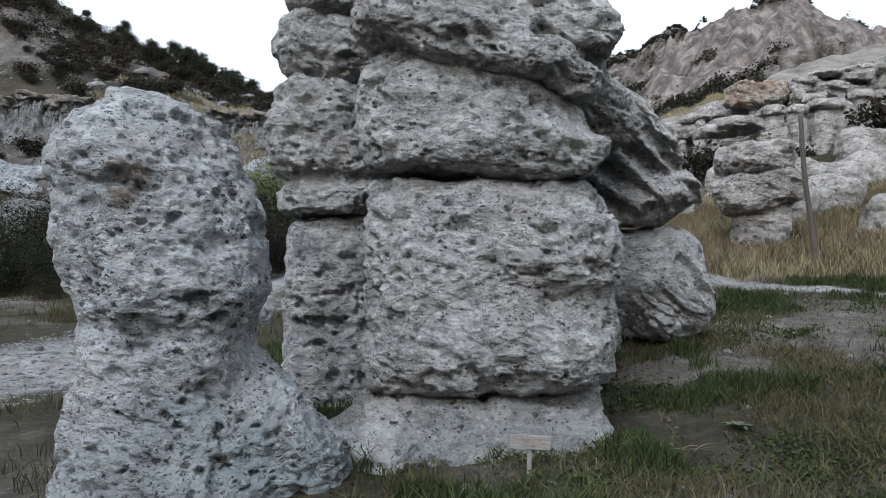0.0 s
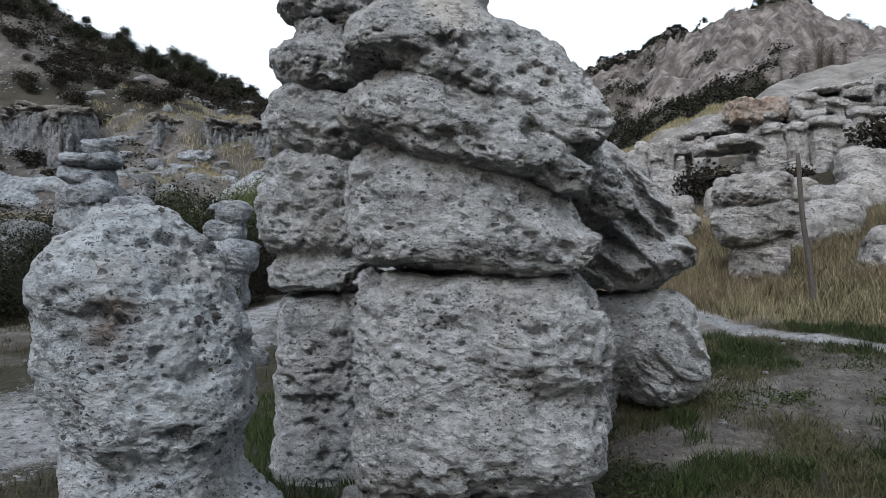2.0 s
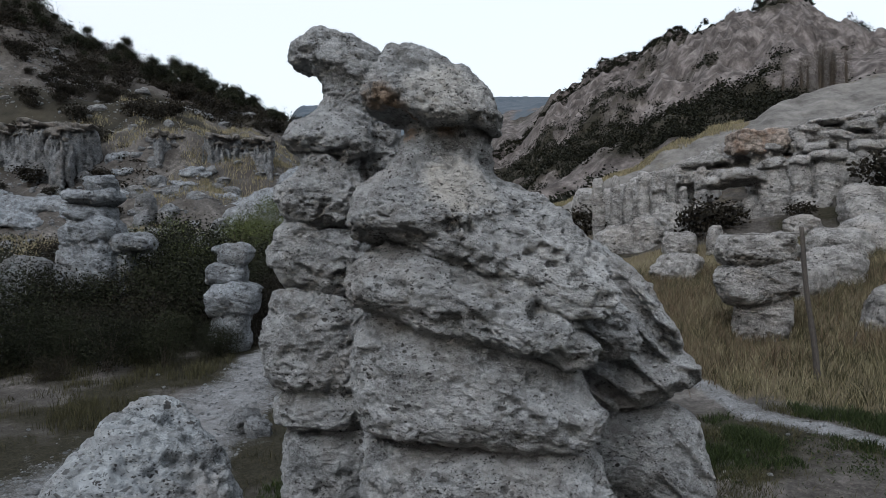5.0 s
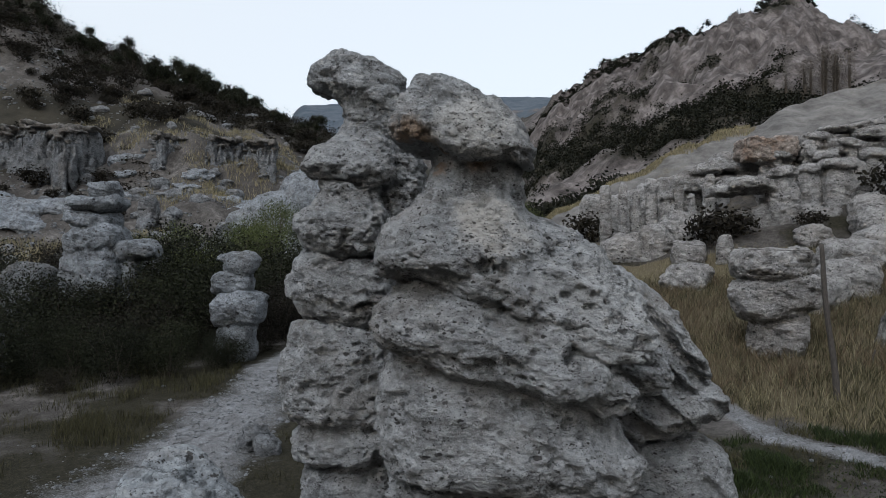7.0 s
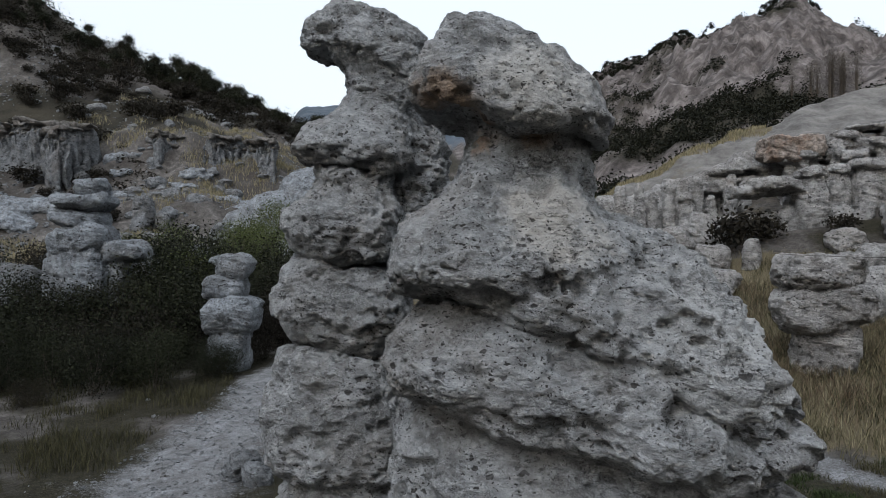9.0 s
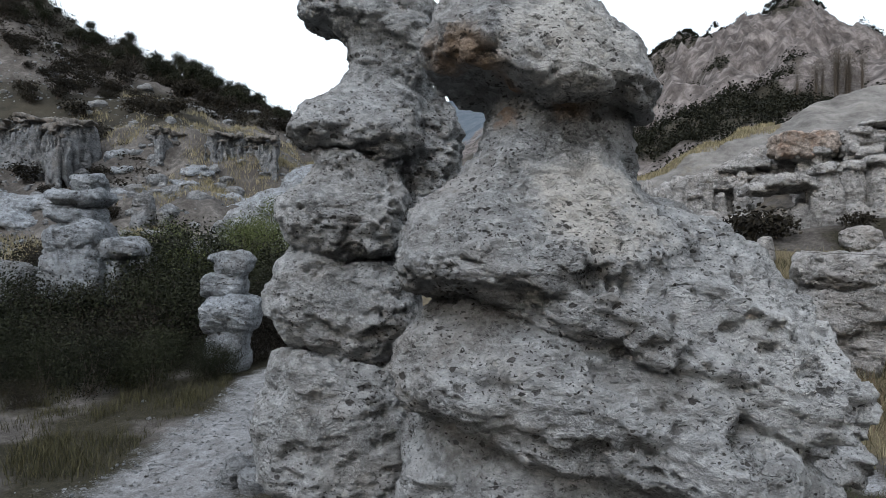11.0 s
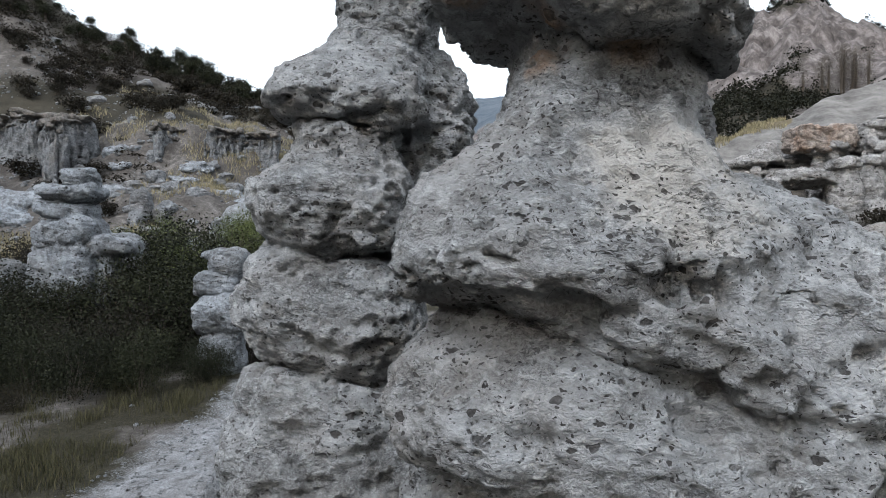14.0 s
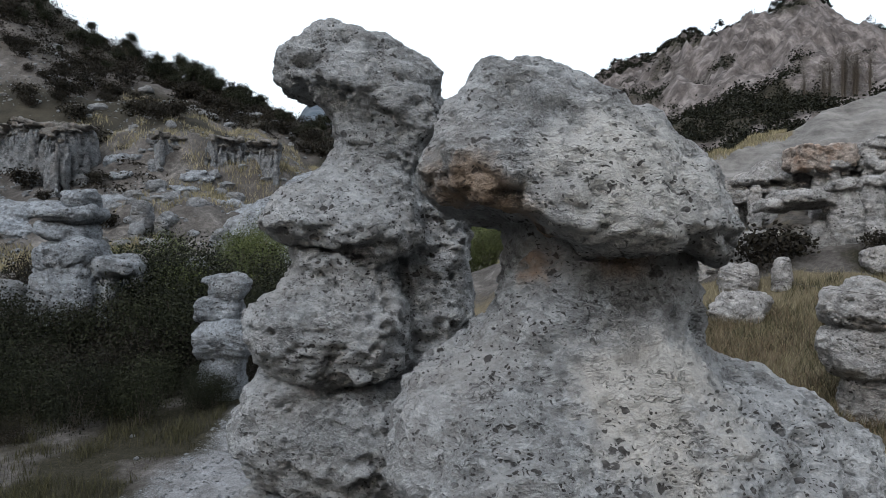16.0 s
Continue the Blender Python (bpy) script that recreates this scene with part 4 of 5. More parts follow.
            if rnd.random() < 0.85:
                t.add(x + w, y, top + rnd.uniform(-0.12, 0.12), w * 1.15, rnd.uniform(0.9, 1.5), rnd.uniform(0.16, 0.42), p=7, roll=rnd.uniform(-5, 9), turn=rnd.uniform(-25, 25), k=0.02)
            x += 2 * w
    top = rock("cliff", t, TUFF_CLIFF, "broken ledges of hard grey tuff along the cliff top", "cliff", 73, scale=0.9, bands=2.2, rough=2.0)
    top["kind"] = "structure"


cliff_right()
slab = Lobes(0.08, 79, 0.15, 1.0)
slab.add(17.6, 38.4, 11.05, 0.85, 1.2, 0.66, p=7, roll=2)
slab.add(19.0, 38.5, 11.15, 0.72, 1.2, 0.6, p=7, roll=-1, k=0.03)
grey_block = Lobes(0.08, 80, 0.15, 1.0)
grey_block.add(20.7, 38.4, 11.1, 0.9, 1.2, 0.75, p=6, roll=5)
grey_block.add(22.1, 38.2, 10.9, 0.75, 1.1, 0.6, p=5, roll=10, k=0.05)
rock("rock_block", grey_block, TUFF_CLIFF, "cracked grey block beside the rust-red slab", "rock", 80, scale=1.2, bands=1.5, rough=1.6)
overhang = Lobes(0.08, 78, 0.15, 1.0)
overhang.add(15.9, 35.6, 8.75, 1.35, 1.3, 0.36, p=4.5, roll=4)
overhang.add(14.8, 35.9, 8.5, 0.8, 1.0, 0.3, p=4, roll=-6, k=0.05)
rock("rock_ledge", overhang, TUFF_CLIFF, "overhanging grey ledge below the rust-red slab", "rock", 78, scale=1.0, bands=2.0, rough=1.8)
rock("rock_slab", slab, TUFF_RED, "rust-red flat-topped rock slab crowning the cliff", "rock", 79, scale=1.1, bands=1.2, rough=1.5)
column(17.5, 35.0, 6.5, 9.7, 0.62, 82, 1.25)
column(13.2, 32.0, gz(13.2, 32) - 0.3, gz(13.2, 32) + 1.3, 0.3, 87, 1.1, "small pale stone figure with a round head on the slope")
for k in range(9):
    x, y = 9.3 + 0.86 * k + 0.12 * math.sin(7 * k), 39.6 - 0.05 * k + 0.35 * math.sin(4.3 * k)
    column(x, y, gz(x, y) - 0.2, 9.2 + 0.55 * math.sin(2.9 * k), 0.27 + 0.05 * math.sin(5.1 * k), 400 + 3 * k, 1.35 + 0.2 * math.sin(5 * k))
for k, (x, y, foot, head, r) in enumerate([(19.3, 35.8, 7.0, 10.0, 0.45), (21.7, 35.4, 7.4, 10.0, 0.4), (24.2, 36.2, 8.0, 10.9, 0.5), (25.6, 36.6, 8.2, 11.0, 0.45)]):
    column(x, y, foot, head, r, 460 + 3 * k, 1.25 + 0.2 * math.sin(5 * k))
column(20.8, 35.6, 7.3, 10.2, 0.7, 88)
column(23.0, 36.0, 7.8, 10.8, 0.6, 89)
for k, (x, y, rx, rz, txt) in enumerate([
        (10.6, 30.2, 0.95, 0.75, "pale rounded boulder in dry grass on the slope"),
        (11.9, 33.0, 0.9, 0.9, "pale conical tuff mound at the foot of the cliff"),
        (13.6, 24.6, 1.0, 1.0, "pale blocky boulder behind a wooden pole"),
        (15.0, 25.4, 1.1, 1.1, "large pale boulder behind a wooden pole"),
        (13.9, 19.9, 1.05, 1.05, "smooth pale boulder standing in tall dry grass"),
        (16.8, 28.0, 1.2, 1.2, "rounded pale boulder on the rocky slope"),
        (18.8, 29.0, 1.3, 1.0, "flat pale boulder on the rocky slope"),
        (15.2, 29.8, 0.9, 0.8, "rounded grey boulder on the rocky slope"),
        (20.5, 31.5, 1.4, 1.3, "bulky pale boulder below the cliff"),
        (17.6, 32.2, 0.8, 0.7, "small pale boulder below the cliff"),
        (9.6, 36.5, 1.2, 1.0, "grey mound of soft tuff on the slope"),
        (11.0, 36.0, 1.0, 1.2, "pale conical tuff mound at the foot of the cliff"),
        (12.6, 36.4, 1.1, 1.2, "pale conical tuff mound at the foot of the cliff"),
        (14.3, 36.2, 1.0, 0.9, "pale conical tuff mound at the foot of the cliff"),
        (22.5, 28.5, 1.6, 1.2, "bulky pale boulder below the cliff")]):
    boulder(x, y, rx, rz, 100 + k, txt, mat=TUFF_CLIFF)

# left side of the valley
for k, (x, y, rx, rz, txt) in enumerate([
        (-5.3, 17.8, 0.42, 0.5, "small upright pale boulder beside the gravel path"),
        (-4.85, 17.4, 0.36, 0.36, "small pale boulder beside the gravel path"),
        (-18.6, 26.5, 0.7, 1.4, "pale stone stump at the edge of the bushes"),
        (-22.0, 35.0, 1.5, 2.6, "pale rounded boulder rising over bushes"),
        (-19.3, 36.0, 1.1, 2.6, "pale rounded boulder rising over bushes"),
        (-17.6, 38.0, 1.6, 3.0, "pale sloping rock behind the layered figure"),
        (-14.2, 38.5, 0.8, 2.9, "pale upright rock behind the layered figure"),
        (-27.3, 60, 1.0, 2.0, "pale cone of tuff on the hillside"),
        (-25.6, 60, 0.6, 1.2, "small pale cone of tuff on the hillside"),
        (-19.8, 58, 0.8, 1.6, "pale pointed cone of tuff on the hillside"),
        (-31.5, 72, 1.1, 0.9, "pale boulder on the grassy hillside"),
        (-24.0, 74, 1.0, 0.9, "pale boulder on the grassy hillside")]):
    boulder(x, y, rx, rz, 130 + k, txt, 0.3)


def outcrop(x, y, w, seed, label, count=12, tall=0.32):
    """Bare tuff showing through the slope: flat eroded lobes that step down the hillside."""
    rnd = random.Random(seed)
    b = Lobes(max(0.12, w / 26), seed, 0.09 * w, 0.4 * w)
    for k in range(count):
        dx, dy = rnd.uniform(-1, 1) * w, rnd.uniform(-0.9, 0.9) * w
        r = w * rnd.uniform(0.36, 0.58)
        b.add(x + dx, y + dy, gz(x + dx, y + dy) - 0.2 * r * tall, r, r, r * tall * rnd.uniform(0.6, 1.3), tip=14, p=3, turn=rnd.uniform(0, 60), k=0.12 * r)
    return rock("outcrop", b, TUFF_BLUE, label, "outcrop", seed, scale=1.1, bands=2.0, rough=1.8, flute=0.12)


outcrop(-40.5, 63, 3.4, 151, "broad blue-grey outcrop of bare eroded tuff")
outcrop(-46.5, 64, 3.8, 152, "broad blue-grey outcrop of bare eroded tuff")
outcrop(-35.6, 62, 1.8, 153, "low blue-grey outcrop of bare tuff", 6)
outcrop(-15.5, 61, 3.2, 154, "smooth pale grey outcrop of bare tuff on the hillside", 12, 0.5)
outcrop(-12.0, 63, 2.6, 155, "smooth pale grey outcrop of bare tuff on the hillside", 10, 0.5)
outcrop(-37.6, 76, 1.8, 156, "narrow pale outcrop of tuff on the hillside", 8, 0.8)
outcrop(-29.3, 74, 2.2, 157, "grey scree-covered outcrop on the hillside", 8)
outcrop(-22.5, 70, 2.4, 158, "pale stepped outcrop on the hillside", 10, 0.5)
outcrop(-33.0, 68, 1.8, 159, "low pale outcrop among dry grass", 6)

mound = Lobes(0.16, 161, 0.25, 1.5)
mound.add(-13.2, 63.0, 9.2, 3.0, 2.6, 4.0, p=2.4)
mound.add(-16.4, 61.8, 7.8, 3.2, 2.4, 2.8, p=2.4, roll=-18, k=0.5)
mound.add(-19.0, 61.0, 6.6, 1.6, 1.8, 2.4, p=2.4, k=0.2)
rock("outcrop", mound, TUFF_BLUE, "smooth pale mound of bare tuff sloping down the hillside", "outcrop", 161, scale=1.2, bands=1.2, rough=1.5, flute=0.25)


def cliff_band(x0, x1, y, foot, head, seed, count, slope=0.0):
    """A low cliff of fluted pale tuff under a dark hard ledge."""
    rnd = random.Random(seed)
    b = Lobes(0.17, seed, 0.25, 1.6)
    t = Lobes(0.17, seed + 1, 0.25, 1.5)
    for k in range(count):
        s = (k + 0.5) / count
        x = x0 + (x1 - x0) * s
        yy = y + 1.6 * math.sin(5 * s + seed) + rnd.uniform(-0.5, 0.5)
        lo, hi = foot + slope * s, head + slope * s
        r = (x1 - x0) / count * rnd.uniform(0.5, 0.75)
        cut = rnd.uniform(0.0, 0.25) * (hi - lo)
        b.add(x, yy, lo + 0.2 * (hi - lo), r * 0.8, r * 1.3, 0.7 * (hi - lo) - cut, p=2.8, k=0.06)
        b.add(x + r * 0.7, yy - 0.3, lo + 0.1 * (hi - lo), r * 0.45, r * 0.8, rnd.uniform(0.3, 0.6) * (hi - lo), p=2.5, k=0.06)
        b.add(x, yy + 1.4, 0.5 * (lo + hi), r * 1.3, r * 1.5, 0.52 * (hi - lo), p=3, k=0.1)
        if rnd.random() < 0.85:
            t.add(x + rnd.uniform(-0.3, 0.3), yy + 0.7 + rnd.uniform(-0.6, 0.6), hi + rnd.uniform(-0.25, 0.15), r * rnd.uniform(1.0, 1.9), r * 1.6, rnd.uniform(0.16, 0.42), p=6, roll=rnd.uniform(-6, 6), k=0.03)
        if rnd.random() < 0.5:
            t.add(x + rnd.uniform(-0.5, 0.5), yy + 0.4, hi - rnd.uniform(0.6, 1.3), r * rnd.uniform(0.7, 1.2), r * 1.2, rnd.uniform(0.12, 0.22), p=5, roll=rnd.uniform(-8, 8), k=0.03)
    for part_mesh, mat, txt in ((b, TUFF_FAR, "low cliff of fluted pale grey tuff on the hillside"), (t, TUFF_DARK, "dark hard ledge along the top of a low cliff")):
        tagged(rock("cliff", part_mesh, mat, txt, "cliff", seed, scale=1.2, flute=0.3 if mat is TUFF_FAR else 0.0, bands=0.8 if mat is TUFF_FAR else 3.0, rough=1.6), kind="structure")


cliff_band(-54, -40.3, 75, 13.5, 19.6, 171, 20, -0.4)
cliff_band(-45.4, -40.0, 71.8, 13.0, 18.2, 183, 9, 0)
cliff_band(-28.8, -20.3, 79.0, 13.6, 19.0, 175, 14, -0.8)
cliff_band(-34.4, -31.6, 77.5, 14.6, 18.6, 179, 5, 0)


# ---- plants ----
def foliage(name, c1, c2, sheen=0.5):
    m, n, l, bsdf = material(name)
    geo = n.new("ShaderNodeNewGeometry")
    info = n.new("ShaderNodeObjectInfo")
    v = maths(n, l, "ADD", maths(n, l, "MULTIPLY", geo.outputs["Random Per Island"], 0.75), maths(n, l, "MULTIPLY", info.outputs["Random"], 0.25))
    l.new(ramp(n, l, v, [(0.1, c1), (0.9, c2)]), bsdf.inputs["Base Color"])
    bsdf.inputs["Roughness"].default_value = sheen
    bsdf.inputs["Specular IOR Level"].default_value = 0.2
    return m


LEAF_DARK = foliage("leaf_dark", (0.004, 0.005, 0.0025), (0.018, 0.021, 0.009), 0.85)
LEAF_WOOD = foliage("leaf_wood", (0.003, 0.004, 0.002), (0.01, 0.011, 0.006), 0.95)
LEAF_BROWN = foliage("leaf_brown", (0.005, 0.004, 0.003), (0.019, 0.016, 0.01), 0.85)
LEAF_GREEN = foliage("leaf_green", (0.018, 0.025, 0.008), (0.06, 0.07, 0.024), 0.8)
LEAF_LIGHT = foliage("leaf_light", (0.03, 0.042, 0.014), (0.1, 0.115, 0.042), 0.8)
GRASS_GREEN = foliage("grass_green", (0.007, 0.011, 0.004), (0.036, 0.054, 0.015), 0.85)
GRASS_DRY = foliage("grass_dry", (0.1, 0.088, 0.05), (0.26, 0.228, 0.145), 0.8)
GRASS_OLIVE = foliage("grass_olive", (0.016, 0.017, 0.008), (0.07, 0.064, 0.032), 0.8)
GRASS_RUSSET = foliage("grass_russet", (0.05, 0.037, 0.024), (0.14, 0.105, 0.07), 0.8)
BARK = plain("bark", (0.035, 0.028, 0.024), (0.1, 0.085, 0.07), 20, 0.9)


def leaf_quads(centres, size, rng, flat=0.6):
    """A small pointed leaf, as a bent kite, at each centre."""
    n = len(centres)
    a = rng.normal(size=(n, 3))
    a /= np.linalg.norm(a, axis=1)[:, None]
    b = np.cross(a, rng.normal(size=(n, 3)))
    b /= np.linalg.norm(b, axis=1)[:, None] + 1e-9
    s = size * rng.uniform(0.6, 1.4, size=(n, 1))
    v = np.stack([centres - a * s, centres + b * s * flat * 0.5, centres + a * s, centres - b * s * flat * 0.5], 1).reshape(-1, 3)
    return v, np.arange(4 * n).reshape(-1, 4)


def crown_points(count, clumps, rng, width, height, low=0.15):
    """Points in uneven clumps that fill a crown of that width and height from the ground."""
    az = rng.uniform(0, 2 * np.pi, clumps)
    rr = np.sqrt(rng.uniform(0, 1, clumps)) * width * 0.36
    zz = height * (low + (0.92 - low) * rng.uniform(0, 1, clumps) ** 0.8)
    rr *= np.sqrt(np.clip(1.15 - (zz / height - 0.4) ** 2 * 2.2, 0.05, 1))
    c = np.stack([rr * np.cos(az), rr * np.sin(az), zz], 1)
    size = rng.uniform(0.07, 0.17, clumps) * (width + height) * 0.5
    pick = rng.integers(0, clumps, count)
    return c[pick] + rng.normal(size=(count, 3)) * size[pick][:, None] * np.array((1, 1, 0.75)), c


def twig_mesh(ends, rng, r0=0.03, base=0.25):
    """Bent tapering stems from the root to each end, three-sided."""
    verts, faces = [], []
    for e in ends:
        s = np.array((rng.uniform(-base, base), rng.uniform(-base, base), -0.15))
        pts = [s + (e - s) * t + np.array((0, 0, 0.25 * np.linalg.norm(e) * t * (1 - t))) + rng.normal(size=3) * 0.03 for t in np.linspace(0, 1, 5)]
        o = len(verts)
        for k, p in enumerate(pts):
            r = r0 * (1 - 0.85 * k / 4)
            for a in range(3):
                verts.append(p + r * np.array((math.cos(2.1 * a), math.sin(2.1 * a), 0)))
        for k in range(4):
            for a in range(3):
                faces.append((o + 3 * k + a, o + 3 * k + (a + 1) % 3, o + 3 * k + 3 + (a + 1) % 3, o + 3 * k + 3 + a))
    return np.array(verts), np.array(faces)


def shrub(name, seed, width, height, leaves, clumps, leaf, mat, label, category, stems=14, low=0.12, r0=0.03):
    rng = np.random.default_rng(seed)
    top = new(name)
    pts, centres = crown_points(leaves, clumps, rng, width, height, low)
    pts[:, 2] = np.maximum(pts[:, 2], 0.02)
    v, f = leaf_quads(pts, leaf, rng, 1.15)
    link_mesh("crown", v, f, mat, top, smooth=False)
    v, f = twig_mesh(centres[:stems], rng, r0, width * 0.08)
    link_mesh("branching_stem", v, f, BARK, top)
    return tagged(top, label, category)


def plant(ob, x, y, s, turn, rnd, group=""):
    m = Matrix.Translation((x, y, gz(x, y) - 0.05)) @ Matrix.Rotation(turn, 4, "Z") @ Matrix.Diagonal((s, s, s * rnd.uniform(0.85, 1.15), 1))
    made = copy_thing(ob, m)
    if group:
        made["group"] = group
    return made


def thicket():
    """Dark bushes between the gravel path and the hillside."""
    rnd = random.Random(301)
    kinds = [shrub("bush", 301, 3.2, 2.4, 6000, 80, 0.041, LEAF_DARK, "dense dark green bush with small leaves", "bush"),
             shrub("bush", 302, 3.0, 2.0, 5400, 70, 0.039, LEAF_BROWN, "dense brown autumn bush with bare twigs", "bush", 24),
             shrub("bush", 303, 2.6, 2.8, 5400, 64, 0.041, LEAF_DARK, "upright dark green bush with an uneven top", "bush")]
    for k in range(3):
        kinds[k]["group"] = "valley bushes"
    spots = []
    verge = ((-21.5, 20.2, 0.7), (-23.5, 21.5, 0.8), (-20.0, 22.2, 0.75), (-18.4, 22.6, 0.65), (-16.8, 23.2, 0.45), (-22.6, 23.4, 0.9), (-14.4, 23.8, 0.4), (-19.5, 24.2, 0.8),
             (-17.5, 24.5, 0.8), (-16.0, 25.2, 0.55), (-13.2, 25.3, 0.7), (-14.6, 26.0, 0.6), (-24.5, 26, 1.0), (-11.2, 26.2, 0.6), (-21.5, 26.5, 1.0), (-12.2, 27.0, 0.6),
             (-15.3, 27.2, 0.5), (-19.8, 27.5, 1.0), (-9.9, 27.8, 0.42), (-17.4, 28.0, 0.6), (-9.0, 28.0, 0.4), (-15.9, 28.3, 0.75))
    middle = ((-14.5, 28.5, 0.75), (-9.9, 28.8, 0.4), (-16.9, 29.0, 0.7), (-13.2, 29.3, 0.9), (-11.9, 29.5, 0.5), (-22, 30, 1.1), (-8.6, 30.6, 0.45), (-18.4, 30.6, 1.1),
              (-13.4, 31.4, 1.1), (-17.0, 32.2, 0.95), (-12.2, 32.4, 1.0), (-18.8, 32.4, 0.9), (-16.2, 32.6, 1.15), (-12.8, 33, 1.35), (-20.5, 33, 1.0), (-24.5, 33, 1.2),
              (-8.2, 33.0, 0.8), (-8.9, 33.4, 1.0), (-18.0, 33.5, 1.2), (-7.3, 34.5, 1.0), (-15.2, 34.5, 1.2), (-10.8, 35, 0.9))
    back = ((-12.8, 35, 1.2), (-23, 36, 1.2), (-16.6, 36.5, 1.3), (-14.2, 37, 1.4), (-26, 37, 1.2), (-9.4, 37.5, 1.4), (-7.0, 38, 1.3), (-22.5, 39, 1.1),
            (-14.9, 39, 1.5), (-28, 39, 1.2), (-10.6, 39.5, 1.1), (-19, 40, 1.3), (-9, 40.5, 1.5), (-16.8, 41, 1.2), (-5.2, 41, 1.3), (-24, 41, 1.3),
            (-30, 42, 1.2), (-20, 43, 1.2), (-26, 44, 1.1), (-17, 44, 1.3), (-22, 46, 1.1))
    for x, y, s in verge + middle + back:
        spots.append((x + rnd.uniform(-0.3, 0.3), y + rnd.uniform(-0.3, 0.3), s))
    for k, (x, y, s) in enumerate(spots):
        if k < 3:
            kinds[k].location = (x, y, gz(x, y) - 0.05)
            continue
        plant(kinds[rnd.choice((0, 1, 2, 1, 0))], x, y, 1.3 * s, rnd.uniform(0, 6.28), rnd)


thicket()


def saplings():
    rnd = random.Random(310)
    a = shrub("sapling", 311, 3.4, 4.6, 5200, 70, 0.048, LEAF_LIGHT, "slender light green sapling with many thin stems", "tree", 40, 0.35, 0.035)
    a.location = (-13.4, 45.5, gz(-13.4, 45.5))
    for x, y, s in ((-13.6, 43.6, 1.15), (-12.2, 44.0, 1.05), (-17.2, 42.5, 1.0), (-12.0, 46.5, 1.1), (-15.0, 47, 0.75), (-20.4, 44.0, 0.8), (-14.0, 36.2, 0.95), (-33, 46, 0.6), (3.0, 62, 1.0), (5.2, 66, 1.1), (1.4, 64, 0.9), (7.0, 70, 1.1), (4.0, 75, 1.2)):
        plant(a, x, y, s, rnd.uniform(0, 6.28), rnd)
    b = shrub("bush", 312, 2.6, 2.6, 6000, 50, 0.048, LEAF_GREEN, "light green bush with yellowing leaves", "bush", 18)
    b.location = (-20.5, 42.5, gz(-20.5, 42.5))
    for x, y, s in ((-35, 45, 0.8), (-31.5, 40, 0.7), (2.2, 60, 1.3), (4.4, 61, 1.4), (6.4, 64, 1.3), (0.6, 60, 1.3), (8.2, 67, 1.3)):
        plant(b, x, y, s, rnd.uniform(0, 6.28), rnd)


saplings()


def hillside_trees():
    """Dark trees along the left skyline and shrubs on the slopes."""
    rnd = random.Random(320)
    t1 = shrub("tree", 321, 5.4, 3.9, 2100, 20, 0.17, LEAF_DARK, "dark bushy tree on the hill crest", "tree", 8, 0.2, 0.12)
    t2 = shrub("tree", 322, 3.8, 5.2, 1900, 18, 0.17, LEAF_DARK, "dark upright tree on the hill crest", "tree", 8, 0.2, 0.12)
    first = [t1, t2]
    for k in range(96):
        s = k / 95
        az = -36 + 26 * s + rnd.uniform(-0.3, 0.3)
        y = 124 + rnd.uniform(-16, 6)
        x = y * math.tan(radians(az))
        if k < 2:
            first[k].location = (x, y, gz(x, y) - 0.2)
            first[k]["group"] = "crest trees"
            continue
        plant(first[k % 2], x, y, rnd.uniform(0.35, 0.95) * (1.05 if -24 < az < -16 else 0.7), rnd.uniform(0, 6.28), rnd)
    s1 = shrub("bush", 331, 3.4, 2.0, 900, 24, 0.13, LEAF_BROWN, "low dark bush on the hillside", "bush", 8)
    s1.location = (-36, 88, gz(-36, 88))
    s1["group"] = "hillside bushes"
    for k in range(120):
        az, y = rnd.uniform(-37, -9), rnd.uniform(60, 116)
        if y < 80 and rnd.random() < 0.5:
            y += 25
        if az > -23 and y < 100 and rnd.random() < 0.85:
            continue
        x = y * math.tan(radians(az))
        plant(s1, x, y, rnd.uniform(0.4, 1.25), rnd.uniform(0, 6.28), rnd)
    for x, y, s in ((13.6, 34.2, 0.9), (14.7, 34.4, 0.7), (22.5, 33.8, 0.9), (18.0, 33.2, 0.5), (9.0, 43, 0.9), (25, 34.5, 1.1)):
        plant(s1, x, y, s, rnd.uniform(0, 6.28), rnd)


hillside_trees()


def poplars():
    """A row of tall half-bare poplars on the mountain's flank."""
    rnd = random.Random(335)
    bare = foliage("leaf_withered", (0.03, 0.026, 0.022), (0.09, 0.08, 0.066), 0.9)
    first = shrub("poplar", 335, 1.7, 15.0, 2200, 70, 0.12, bare, "tall slender half-bare poplar on the mountain flank", "tree", 40, 0.08, 0.14)
    first.location = (108, 199, gz(108, 199) - 0.3)
    first["group"] = "poplars"
    for x, y, s in ((110.5, 200, 0.85), (113, 198, 0.95), (115, 200, 1.05), (117, 199, 1.1), (119, 201, 1.0), (104, 202, 0.75), (121, 198, 0.9)):
        plant(first, x, y, s, rnd.uniform(0, 6.28), rnd)


poplars()


def scattered(name, x, y, r, mat, label, category, seed, sink=0.0):
    """Rough stones at places of the ground, joined as stuff."""
    rng = np.random.default_rng(seed)
    bm = bmesh.new()
    bmesh.ops.create_icosphere(bm, subdivisions=1, radius=1)
    bv = np.array([v.co for v in bm.verts])
    bf = np.array([[v.index for v in f.verts] for f in bm.faces])
    bm.free()
    warp = 1 + 0.4 * np.stack([fbm(bv * 1.3 + 7.7 * k, 3, 182) for k in range(12)])
